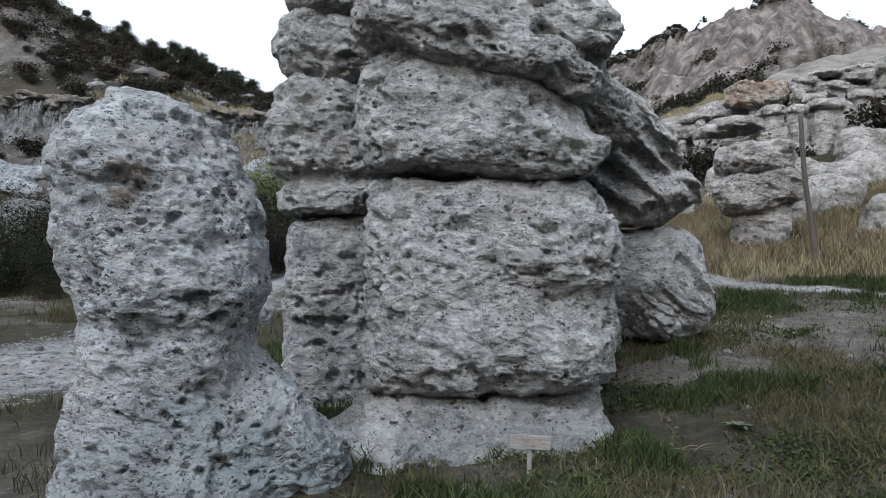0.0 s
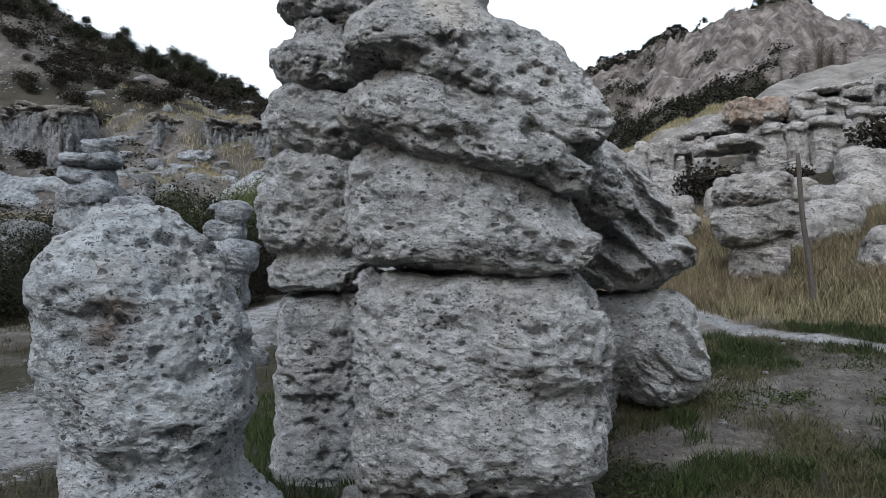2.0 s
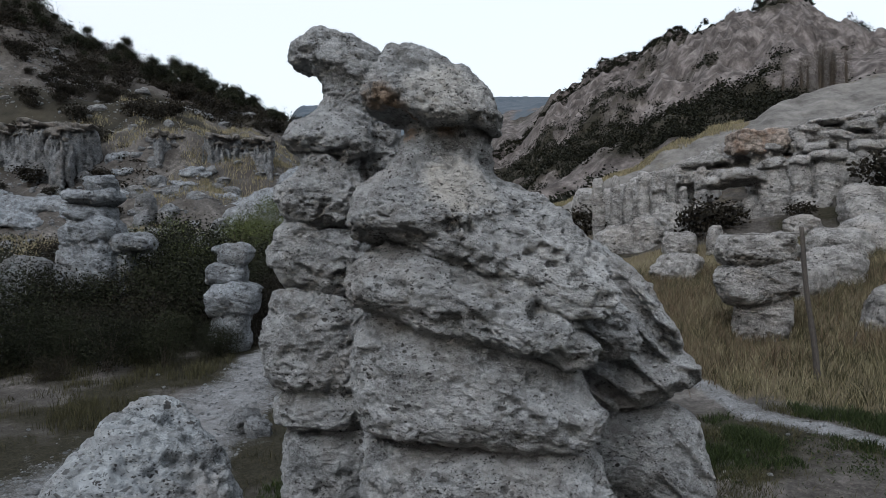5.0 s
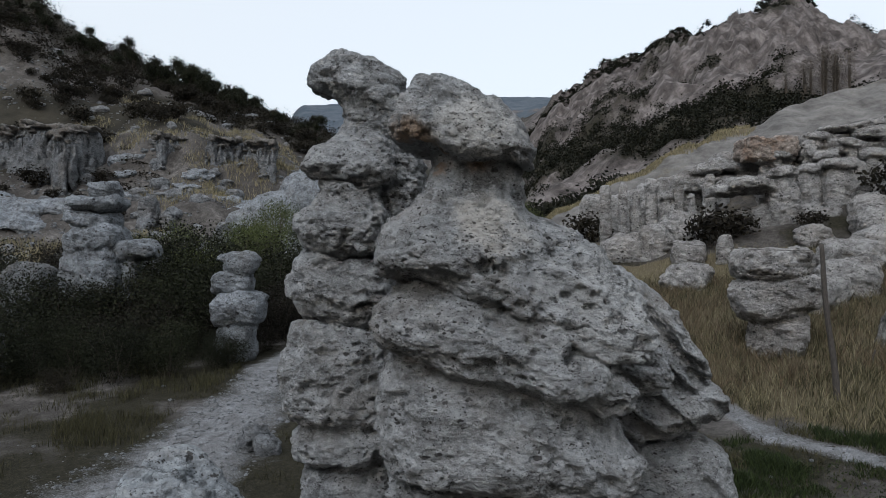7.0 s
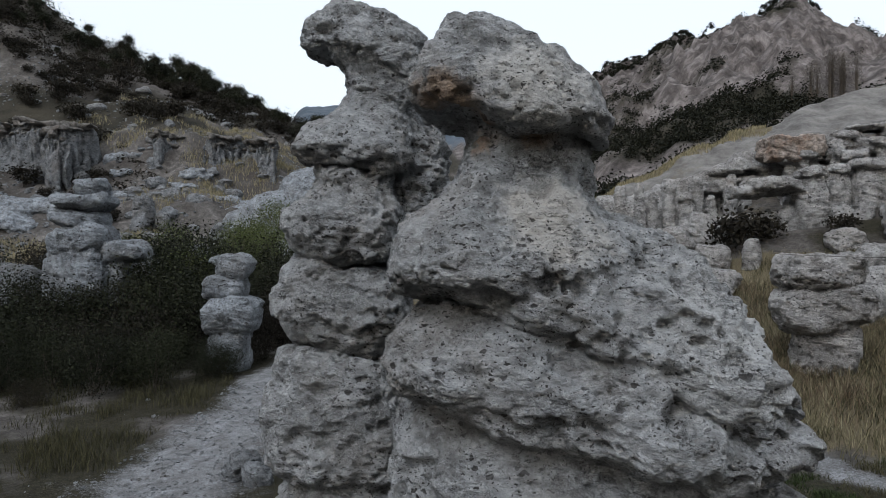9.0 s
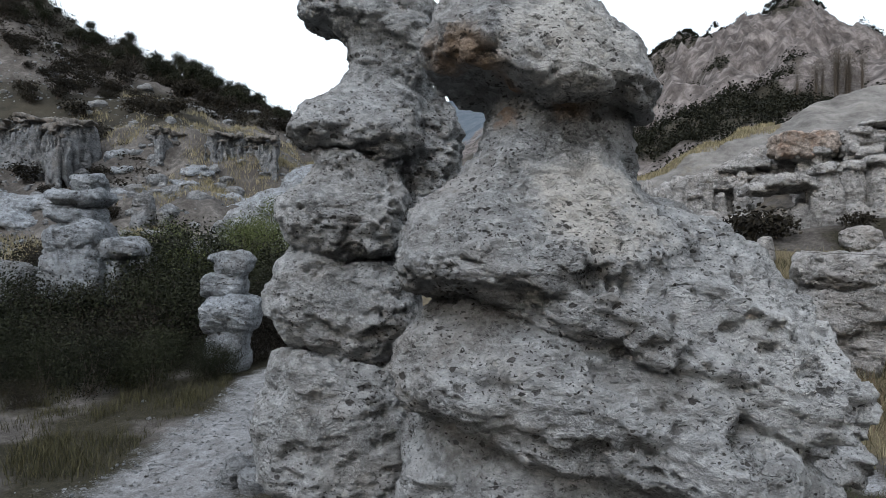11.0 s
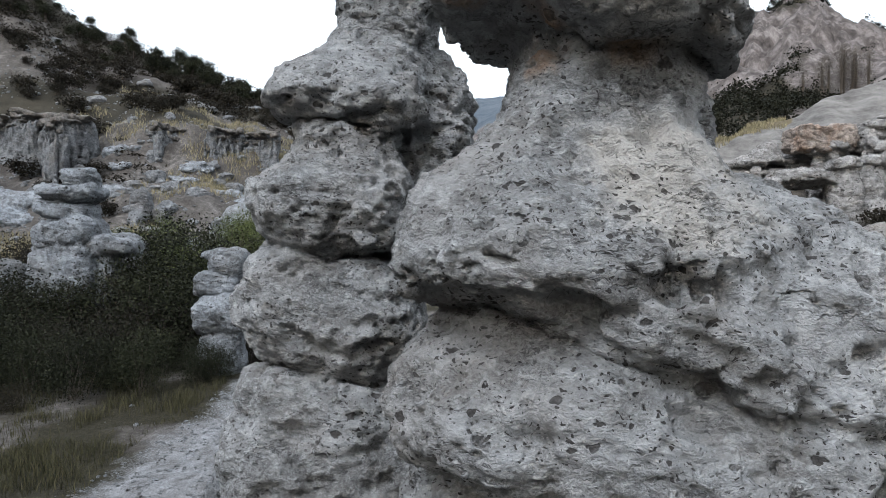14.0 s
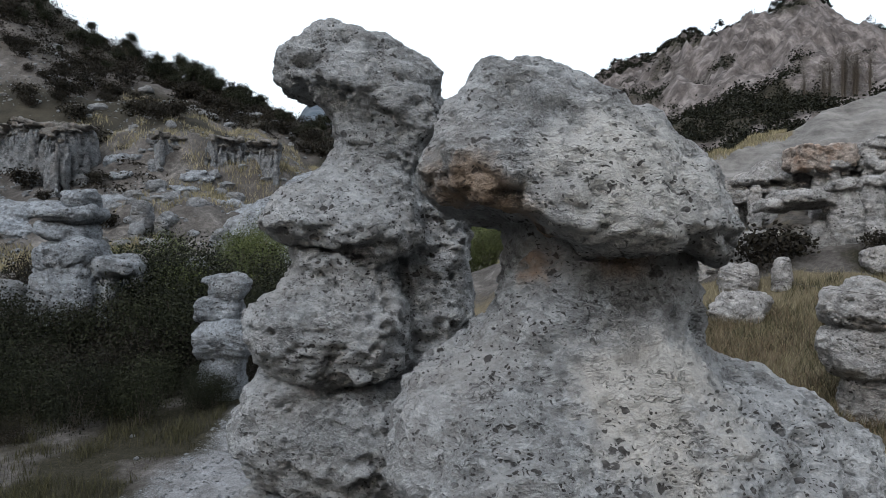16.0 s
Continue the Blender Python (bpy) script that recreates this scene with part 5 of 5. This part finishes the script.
    v = bv[None] * warp[rng.integers(0, 12, len(x))][:, :, None] * (r[:, None] * rng.uniform(0.7, 1.3, (len(x), 3)) * np.array((1.2, 1.1, 0.7)))[:, None, :]
    v = v + np.stack([x, y, ground_height(x, y) - sink * r], 1)[:, None, :]
    f = bf[None] + (len(bv) * np.arange(len(x)))[:, None, None]
    return tagged(link_mesh(name, v.reshape(-1, 3), f.reshape(-1, 3), mat, smooth=False), label, category, kind="stuff")


def clods():
    """Crumbs of soil and small stones on the bare ground and the gravel paths."""
    rng = np.random.default_rng(371)
    x, y = rng.uniform(0.0, 9.8, 9000), rng.uniform(5.0, 15, 9000)
    keep = rng.uniform(size=9000) < 0.12 + 0.85 * bare_share(x, y)
    clod = plain("soil_clod", (0.025, 0.021, 0.018), (0.12, 0.108, 0.1), 3.0, 0.95)
    scattered("soil_clod", x[keep], y[keep], 0.008 + 0.03 * rng.uniform(0, 1, keep.sum()) ** 3, clod, "dark crumbs of soil and small stones on bare ground", "soil", 372)
    x, y = rng.uniform(-14, -3, 14000), rng.uniform(8, 27, 14000)
    keep = line_mask(x, y, PATH_L) > 0.45
    scattered("gravel", x[keep], y[keep], 0.012 + 0.05 * rng.uniform(0, 1, keep.sum()) ** 4, TUFF_FAR, "loose grey gravel on the wide path", "gravel", 373)
    x, y = rng.uniform(5, 14, 8000), rng.uniform(8.5, 20, 8000)
    keep = line_mask(x, y, PATH_R) > 0.45
    scattered("gravel", x[keep], y[keep], 0.01 + 0.035 * rng.uniform(0, 1, keep.sum()) ** 4, TUFF_FAR, "loose pale gravel on the narrow path", "gravel", 374)
    az, y = rng.uniform(-38, -6, 9000), 48 + 56 * rng.uniform(0, 1, 9000)
    x = y * np.tan(np.radians(az))
    keep = fbm(np.stack([x, y, 0 * x], 1) / 7, 3, 86) > 0.0
    scattered("scree", x[keep], y[keep], 0.05 + 0.16 * rng.uniform(0, 1, keep.sum()) ** 3, TUFF_FAR, "fine grey scree on the hillside", "scree", 375)


clods()


def rubble():
    """Loose blocks and outcrops strewn over the left hillside, too many to count."""
    rng = np.random.default_rng(345)
    n = 750
    az, y = rng.uniform(-38, -6, n), 48 + 64 * rng.uniform(0, 1, n)
    x = y * np.tan(np.radians(az))
    keep = fbm(np.stack([x, y, 0 * x], 1) / 10, 3, 81) > -0.15
    x, y = x[keep], y[keep]
    z = ground_height(x, y)
    bm = bmesh.new()
    bmesh.ops.create_icosphere(bm, subdivisions=2, radius=1)
    bv = np.array([v.co for v in bm.verts])
    bf = np.array([[v.index for v in f.verts] for f in bm.faces])
    bm.free()
    r = 0.15 + 0.75 * rng.uniform(0, 1, len(x)) ** 3
    warp = 1 + 0.35 * np.stack([fbm(bv * 1.4 + 7.7 * k, 3, 82) for k in range(12)])
    pick = rng.integers(0, 12, len(x))
    v = bv[None] * warp[pick][:, :, None] * (r[:, None] * rng.uniform(0.7, 1.3, (len(x), 3)) * np.array((1.2, 1.0, 0.8)))[:, None, :]
    v = v + np.stack([x, y, z], 1)[:, None, :]
    f = bf[None] + (len(bv) * np.arange(len(x)))[:, None, None]
    tagged(link_mesh("rubble", v.reshape(-1, 3), f.reshape(-1, 3), TUFF_FAR, smooth=False), "pale blocks and small outcrops strewn over the hillside", "rubble", kind="stuff")


rubble()


def woodland():
    """The dark wood on the mountain's lower flank and along its ridge, too many trees to count."""
    rng = np.random.default_rng(340)
    n = 13000
    az = rng.uniform(1, 37, n)
    y = np.where(rng.uniform(size=n) < 0.2, rng.uniform(434, 455, n), rng.uniform(120, 455, n))
    x = y * np.tan(np.radians(az))
    cm = cover_map(x, y)
    ridge = (y > 436) & (rng.uniform(size=n) < 0.7)
    keep = (rng.uniform(size=n) < np.clip(cm[:, 3] * 1.9 - 0.62, 0, 1)) | ridge
    x, y = x[keep], y[keep]
    z = ground_height(x, y)
    m = 34
    h = rng.uniform(1.6, 4.0, len(x)) * np.where(y > 425, 0.55, 1.0)
    off = rng.normal(size=(len(x), m, 3)) * np.array((0.42, 0.42, 0.3))
    off[:, :, 2] += 0.45
    c = np.stack([x, y, z], 1)[:, None, :] + off * h[:, None, None]
    v, f = leaf_quads(c.reshape(-1, 3), 0.44, rng, 1.2)
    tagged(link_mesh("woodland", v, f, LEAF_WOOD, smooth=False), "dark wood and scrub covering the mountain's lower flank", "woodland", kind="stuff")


woodland()


def scrub():
    """Low dark scrub over the upper left hillside."""
    rng = np.random.default_rng(347)
    n = 4200
    az, y = rng.uniform(-39, -7, n), 52 + 80 * rng.uniform(0, 1, n) ** 0.6
    x = y * np.tan(np.radians(az))
    dens = fbm(np.stack([x, y, 0 * x], 1) / 12, 3, 84) + smoothstep(80, 118, y) * 0.95 - 0.25 - 0.6 * (az > -23) * (y < 100) + 0.8 * smoothstep(98, 114, y) * (az > -28)
    keep = rng.uniform(size=n) < dens
    x, y = x[keep], y[keep]
    h = rng.uniform(0.5, 1.5, len(x)) + 1.4 * smoothstep(108, 126, y) * rng.uniform(0, 1, len(x))
    off = rng.normal(size=(len(x), 42, 3)) * np.array((0.6, 0.6, 0.28))
    off[:, :, 2] = np.abs(off[:, :, 2]) + 0.1
    c = np.stack([x, y, ground_height(x, y)], 1)[:, None, :] + off * h[:, None, None]
    v, f = leaf_quads(c.reshape(-1, 3), 0.17, rng, 1.0)
    tagged(link_mesh("scrub", v, f, LEAF_BROWN, smooth=False), "low dark brown scrub over the upper hillside", "scrub", kind="stuff")


scrub()


def blades(name, x, y, height, width, rng, mat, label, category, lean=0.35):
    """Grass: one bent tapering blade at each place."""
    n = len(x)
    z = ground_height(x, y) - 0.01
    a = rng.uniform(0, 2 * np.pi, n)
    h = height * rng.uniform(0.5, 1.25, n)
    side = np.stack([np.cos(a), np.sin(a), 0 * a], 1) * (width * rng.uniform(0.6, 1.3, n))[:, None]
    b = rng.uniform(0, 2 * np.pi, n)
    bend = np.stack([np.cos(b), np.sin(b), 0 * b], 1) * (h * lean * rng.uniform(0.2, 1.3, n))[:, None]
    root = np.stack([x, y, z], 1)
    up = np.stack([0 * h, 0 * h, h], 1)
    v = np.stack([root - side, root + side, root + up * 0.55 + bend * 0.3 + side * 0.75, root + up * 0.55 + bend * 0.3 - side * 0.75,
                  root + up + bend + side * 0.12, root + up + bend - side * 0.12], 1).reshape(-1, 3)
    o = 6 * np.arange(n)[:, None]
    f = np.concatenate([o + np.array((0, 1, 2, 3)), o + np.array((3, 2, 4, 5))])
    return tagged(link_mesh(name, v, f, mat, smooth=False), label, category, kind="stuff")


def tufted(rng, n, x0, x1, y0, y1, per=14, spread=0.14):
    k = n // per
    cx, cy = np.repeat(rng.uniform(x0, x1, k), per), np.repeat(rng.uniform(y0, y1, k), per)
    return cx + rng.normal(size=len(cx)) * spread, cy + rng.normal(size=len(cy)) * spread


def grasses():
    rng = np.random.default_rng(350)
    x, y = tufted(rng, 64000, 4.5, 24, 13, 34, 16, 0.22)
    cm = cover_map(x, y)
    keep = (rng.uniform(size=len(x)) < 0.85 * cm[:, 1] * np.clip(1.6 - 0.035 * y, 0.3, 1)) & (cm[:, 0] < 0.45)
    edge = smoothstep(0.2, 0.9, cm[:, 1])
    blades("dry_grass", x[keep], y[keep], 0.4 * (0.35 + 0.65 * edge[keep]), 0.008, rng, GRASS_DRY, "tall dry straw-coloured grass on the slope", "grass", 0.75)
    x, y = tufted(rng, 60000, 4.5, 24, 12.5, 32, 18, 0.2)
    cm = cover_map(x, y)
    keep = (rng.uniform(size=len(x)) < cm[:, 1]) & (cm[:, 0] < 0.42)
    blades("olive_grass", x[keep], y[keep], 0.36, 0.008, rng, GRASS_OLIVE, "olive green grass among the dry stalks", "grass", 0.8)
    x, y = tufted(rng, 150000, -0.8, 9.8, 4.2, 15, 24, 0.11)
    cm = cover_map(x, y)
    patch = fbm(np.stack([x, y, 0 * x], 1) / 0.9, 3, 77)
    bare = 1.35 * bare_share(x, y)
    keep = (rng.uniform(size=len(x)) < np.clip(0.1 + 2.3 * patch - bare + 0.2 * (y > 11.5) - 0.5 * np.exp(-((x - 1.6) / 1.2) ** 2 - ((y - 6.2) / 0.9) ** 2), 0.01, 1)) & (cm[:, 0] < 0.42) & (cm[:, 1] < 0.4)
    blades("green_grass", x[keep], y[keep], 0.06 + 0.22 * np.clip(patch[keep], 0, 1), 0.0085, rng, GRASS_GREEN, "short patchy green grass on stony soil", "grass", 0.7)
    x, y = tufted(rng, 110000, -0.8, 9.8, 4.2, 15, 30, 0.16)
    cm = cover_map(x, y)
    patch = fbm(np.stack([x, y, 0 * x], 1) / 1.3, 3, 177)
    keep = (rng.uniform(size=len(x)) < np.clip(0.3 + 1.2 * patch - 0.4 * bare_share(x, y), 0.03, 1)) & (cm[:, 0] < 0.45)
    blades("withered_grass", x[keep], y[keep], 0.14, 0.006, rng, GRASS_OLIVE, "withered brownish grass stalks between the green tufts", "grass", 1.1)
    x, y = tufted(rng, 90, 1.2, 3.4, 5.4, 8.0, 15, 0.05)
    blades("straw_tuft", x, y, 0.2, 0.003, rng, GRASS_OLIVE, "dry grass tufts at the foot of the tall figure", "grass", 1.3)
    n = 90000
    x, y = tufted(rng, n, -0.8, 9.8, 4.2, 15, 30, 0.1)
    cm = cover_map(x, y)
    patch = fbm(np.stack([x, y, 0 * x], 1) / 1.2, 3, 77)
    bare = 1.35 * bare_share(x, y)
    keep = (rng.uniform(size=len(x)) < np.clip(0.2 + 1.2 * patch - 0.9 * bare, 0.01, 1)) & (cm[:, 0] < 0.42) & (cm[:, 1] < 0.35)
    x, y = x[keep], y[keep]
    c = np.stack([x, y, ground_height(x, y) + rng.uniform(0.0, 0.07, len(x))], 1)
    v, f = leaf_quads(c, 0.026, rng, 1.0)
    tagged(link_mesh("ground_herb", v, f, GRASS_GREEN, smooth=False), "low dark green herbs covering the soil", "herbs", kind="stuff")
    x, y = tufted(rng, 12000, 3, 27, 56.5, 61, 60, 0.5)
    az = np.degrees(np.arctan2(x, y))
    keep = (az > 3) & (az < 24.5) & (fbm(np.stack([x, y, 0 * x], 1) / 5, 3, 179) > -0.3)
    blades("dry_grass", x[keep], y[keep], 0.32, 0.025, rng, GRASS_DRY, "dry yellow grass along the crest of the soil slope", "grass", 0.5)
    x, y = tufted(rng, 12000, 6.5, 20, 17, 30, 60, 0.45)
    blades("russet_grass", x, y, 0.5, 0.009, rng, GRASS_RUSSET, "russet brown dead grass patches on the slope", "grass", 0.8)
    x, y = tufted(rng, 60000, -26, -2.6, 4.0, 29, 20, 0.16)
    cm = cover_map(x, y)
    patch = fbm(np.stack([x, y, 0 * x], 1) / 1.6, 3, 78)
    keep = (rng.uniform(size=len(x)) < np.clip(0.4 + 0.9 * patch + 0.5 * (y < 10), 0, 1)) & (cm[:, 0] < 0.3)
    blades("green_grass", x[keep], y[keep], 0.2, 0.006, rng, GRASS_OLIVE, "dull green and brown grass along the gravel path", "grass", 1.0)
    x, y = tufted(rng, 16000, -3.6, -0.6, 7.0, 14, 24, 0.12)
    cm = cover_map(x, y)
    keep = cm[:, 0] < 0.45
    blades("green_grass", x[keep], y[keep], 0.17, 0.0075, rng, GRASS_GREEN, "dark green grass between the stone figures", "grass", 0.7)
    x, y = tufted(rng, 22000, -24, -8.0, 18.0, 28, 40, 0.25)
    cm = cover_map(x, y)
    patch = fbm(np.stack([x, y, 0 * x], 1) / 2.5, 3, 80)
    keep = (cm[:, 0] < 0.3) & (patch > 0.0)
    blades("olive_grass", x[keep], y[keep], 0.35, 0.008, rng, GRASS_OLIVE, "rank olive grass at the edge of the bushes", "grass", 0.5)
    x, y = tufted(rng, 30000, -48, -8, 46, 100, 60, 0.7)
    keep = fbm(np.stack([x, y, 0 * x], 1) / 9, 3, 79) > 0.0
    blades("dry_grass", x[keep], y[keep], 0.6, 0.03, rng, GRASS_DRY, "tufts of dry yellow grass on the hillside", "grass", 0.6)


grasses()


# ---- sign, pole, stones ----
def box(bm, x0, x1, y0, y1, z0, z1, bevel=0.004):
    r = bmesh.ops.create_cube(bm, size=1)
    vs = r["verts"]
    for v in vs:
        v.co = Vector((x0 + (v.co.x + 0.5) * (x1 - x0), y0 + (v.co.y + 0.5) * (y1 - y0), z0 + (v.co.z + 0.5) * (z1 - z0)))
    if bevel:
        bmesh.ops.bevel(bm, geom=list({e for v in vs for e in v.link_edges}), offset=bevel, segments=2, affect="EDGES")


def name_sign():
    x, y = 0.79, 6.02
    z = gz(x, y)
    top = new("sign")
    top.matrix_basis = pose(x, y, z, 4, 0, 2)
    bm = bmesh.new()
    box(bm, -0.021, 0.021, 0.0, 0.025, -0.15, 0.33)
    part("post", bm, BOARD, top)
    bm = bmesh.new()
    box(bm, -0.19, 0.19, -0.022, -0.002, -0.065, 0.065)
    board = part("board", bm, BOARD, top, "weathered pale wooden board with faded brown lettering")
    board.matrix_basis = pose(0.0, 0.0, 0.33, 0, 4, 0)
    ink = plain("faded_ink", (0.1, 0.075, 0.06), (0.2, 0.15, 0.12), 40)
    for k, (words, dx, dz) in enumerate((("\u041d\u0435\u0432\u0435\u0441\u0442\u0430", 0.0, 0.012), ("Bride", 0.0, -0.045))):
        cu = bpy.data.curves.new("lettering", "FONT")
        cu.body, cu.size, cu.extrude = words, 0.05, 0.0008
        cu.align_x = "CENTER"
        tmp = new("lettering", cu)
        me = bpy.data.meshes.new_from_object(tmp.evaluated_get(bpy.context.evaluated_depsgraph_get()))
        bpy.data.objects.remove(tmp)
        me.materials.clear()
        me.materials.append(ink)
        ob = new("lettering", me)
        ob.parent = board
        ob.matrix_basis = pose(dx, -0.0235, dz, 90, 0, 0)
    tagged(top, "small weathered wooden name sign on a short stake", "sign")


name_sign()


def rough_pole(name, x, y, height, r, lean, label, seed):
    rng = np.random.default_rng(seed)
    z = gz(x, y)
    verts, faces = [], []
    n, m = 26, 10
    for k in range(n):
        t = k / (n - 1)
        for a in range(m):
            an = 2 * math.pi * a / m
            rr = r * (1 - 0.35 * t) * (1 + 0.12 * math.sin(3 * an + 4 * t) + 0.08 * rng.normal())
            verts.append((lean * t + 0.03 * math.sin(7 * t) + rr * math.cos(an), 0.02 * math.sin(5 * t) + rr * math.sin(an), -0.3 + (height + 0.3) * t))
    for k in range(n - 1):
        for a in range(m):
            b = (a + 1) % m
            faces.append((k * m + a, k * m + b, (k + 1) * m + b, (k + 1) * m + a))
    o = (n - 1) * m
    for a in range(1, m - 2, 2):
        faces.append((o, o + a, o + a + 1, o + a + 2 if a + 2 < m else o))
    ob = link_mesh(name, verts, faces, WOOD_GREY)
    ob.location = (x, y, z)
    return tagged(ob, label, "pole")


rough_pole("wooden_pole", 9.45, 16.6, 3.85, 0.08, -0.45, "leaning weathered grey wooden pole in dry grass", 401)
rough_pole("stake", 11.6, 18.6, 0.5, 0.035, 0.02, "short dark wooden stake in dry grass", 402)


def wire(name, a, b, sag, label):
    cu = bpy.data.curves.new(name, "CURVE")
    cu.dimensions, cu.bevel_depth, cu.bevel_resolution = "3D", 0.006, 1
    sp = cu.splines.new("POLY")
    sp.points.add(24)
    for k in range(25):
        t = k / 24
        p = Vector(a).lerp(Vector(b), t)
        sp.points[k].co = (p.x, p.y, p.z - 4 * sag * t * (1 - t), 1)
    cu.materials.append(WOOD_GREY)
    return tagged(new(name, cu), label, "wire")


wire("wire", (9.05, 16.6, 5.35), (7.5, 31.0, 6.3), 0.25, "thin sagging wire strung from the wooden pole")


def pebbles():
    rng = np.random.default_rng(420)
    base = []
    for s in range(4):
        bm = bmesh.new()
        bmesh.ops.create_icosphere(bm, subdivisions=2, radius=1)
        for v in bm.verts:
            v.co *= 1 + 0.25 * noise.noise(v.co * 1.3 + Vector((9 * s, 0, 0)))
            v.co.z *= 0.65
        me = bpy.data.meshes.new("stone")
        bm.to_mesh(me)
        bm.free()
        me.materials.append(TUFF_FAR)
        base.append(me)
    spots = [(0.95, 5.75, 0.05), (1.02, 5.6, 0.04), (0.7, 5.7, 0.035), (1.55, 5.9, 0.035), (2.1, 5.7, 0.03), (4.2, 9.7, 0.09), (3.6, 9.9, 0.06), (1.3, 5.55, 0.03), (0.2, 5.8, 0.07), (-0.1, 5.75, 0.05)]
    for k in range(40):
        spots.append((rng.uniform(0.3, 9), rng.uniform(5.2, 14), 0.015 + 0.045 * rng.uniform() ** 2))
    for k in range(60):
        spots.append((rng.uniform(-12, -4), rng.uniform(9, 26), 0.02 + 0.09 * rng.uniform() ** 3))
    for k, (x, y, r) in enumerate(spots):
        ob = new("stone", base[k % 4])
        ob.matrix_basis = Matrix.Translation((x, y, gz(x, y) + 0.25 * r)) @ Matrix.Rotation(k * 1.7, 4, "Z") @ Matrix.Diagonal((r, r * 0.8, r, 1))
        tagged(ob, "small pale stone lying on the ground", "stone", "loose stones")


pebbles()


def mullein(x, y, size, label):
    """A flat rosette of broad felty leaves, each leaf a part."""
    top = new("rosette_plant")
    top.location = (x, y, gz(x, y))
    felt = foliage("leaf_felt", (0.045, 0.056, 0.038), (0.09, 0.102, 0.07), 0.9)
    bm = bmesh.new()
    rows = []
    for k in range(7):
        s = k / 6
        w = 0.2 * math.sin(math.pi * min(1, 0.12 + 0.88 * s)) + 0.015
        z = 0.55 * s - 0.42 * s * s
        rows.append([bm.verts.new((s, e * w, z + 0.12 * abs(e) * w / 0.2)) for e in (-1, -0.5, 0, 0.5, 1)])
    for a, b in zip(rows, rows[1:]):
        for k in range(4):
            bm.faces.new((a[k], b[k], b[k + 1], a[k + 1]))
    me = bpy.data.meshes.new("leaf")
    bm.to_mesh(me)
    bm.free()
    me.materials.append(felt)
    for f in me.polygons:
        f.use_smooth = True
    for k in range(11):
        ob = new("leaf", me)
        ob.parent = top
        s = size * (1.0 - 0.05 * k)
        ob.matrix_basis = Matrix.Rotation(2.4 * k, 4, "Z") @ Matrix.Rotation(radians(-4 * k), 4, "Y") @ Matrix.Diagonal((s, s, s, 1))
    return tagged(top, label, "plant")


mullein(3.08, 6.85, 0.2, "grey-green felty leaf rosette in short grass")


def dead_twig(x, y, length, turn, seed):
    rng = np.random.default_rng(seed)
    cu = bpy.data.curves.new("dead_twig", "CURVE")
    cu.dimensions, cu.bevel_depth, cu.bevel_resolution = "3D", 0.006, 1
    for branch in range(3):
        sp = cu.splines.new("POLY")
        sp.points.add(6)
        start = 0.3 * branch
        for k in range(7):
            t = k / 6
            side = (branch - 1) * 0.3 * t
            sp.points[k].co = (length * (start + (1 - start) * t), length * side + 0.01 * rng.normal(), 0.05 + 0.35 * length * t * (1 - 0.6 * t) + 0.01 * rng.normal(), 1)
            sp.points[k].radius = 1 - 0.75 * t
    cu.materials.append(DEAD_WOOD)
    ob = new("dead_twig", cu)
    ob.matrix_basis = Matrix.Translation((x, y, gz(x, y) - 0.02)) @ Matrix.Rotation(turn, 4, "Z")
    return tagged(ob, "bare pale dead twig lying in the grass", "twig", "dead twigs")


DEAD_WOOD = plain("dead_wood", (0.06, 0.05, 0.04), (0.14, 0.12, 0.09), 12)
for k, (x, y, length, turn) in enumerate(((1.55, 6.55, 0.55, 0.35), (1.75, 6.3, 0.4, 2.6), (2.2, 6.6, 0.5, -0.4), (1.3, 5.9, 0.35, 0.9), (2.6, 9.6, 0.6, 0.2), (2.9, 9.4, 0.5, 2.3), (4.35, 10.5, 0.5, 1.2), (2.3, 8.8, 0.45, 0.6))):
    dead_twig(x, y, length, turn, 500 + k)
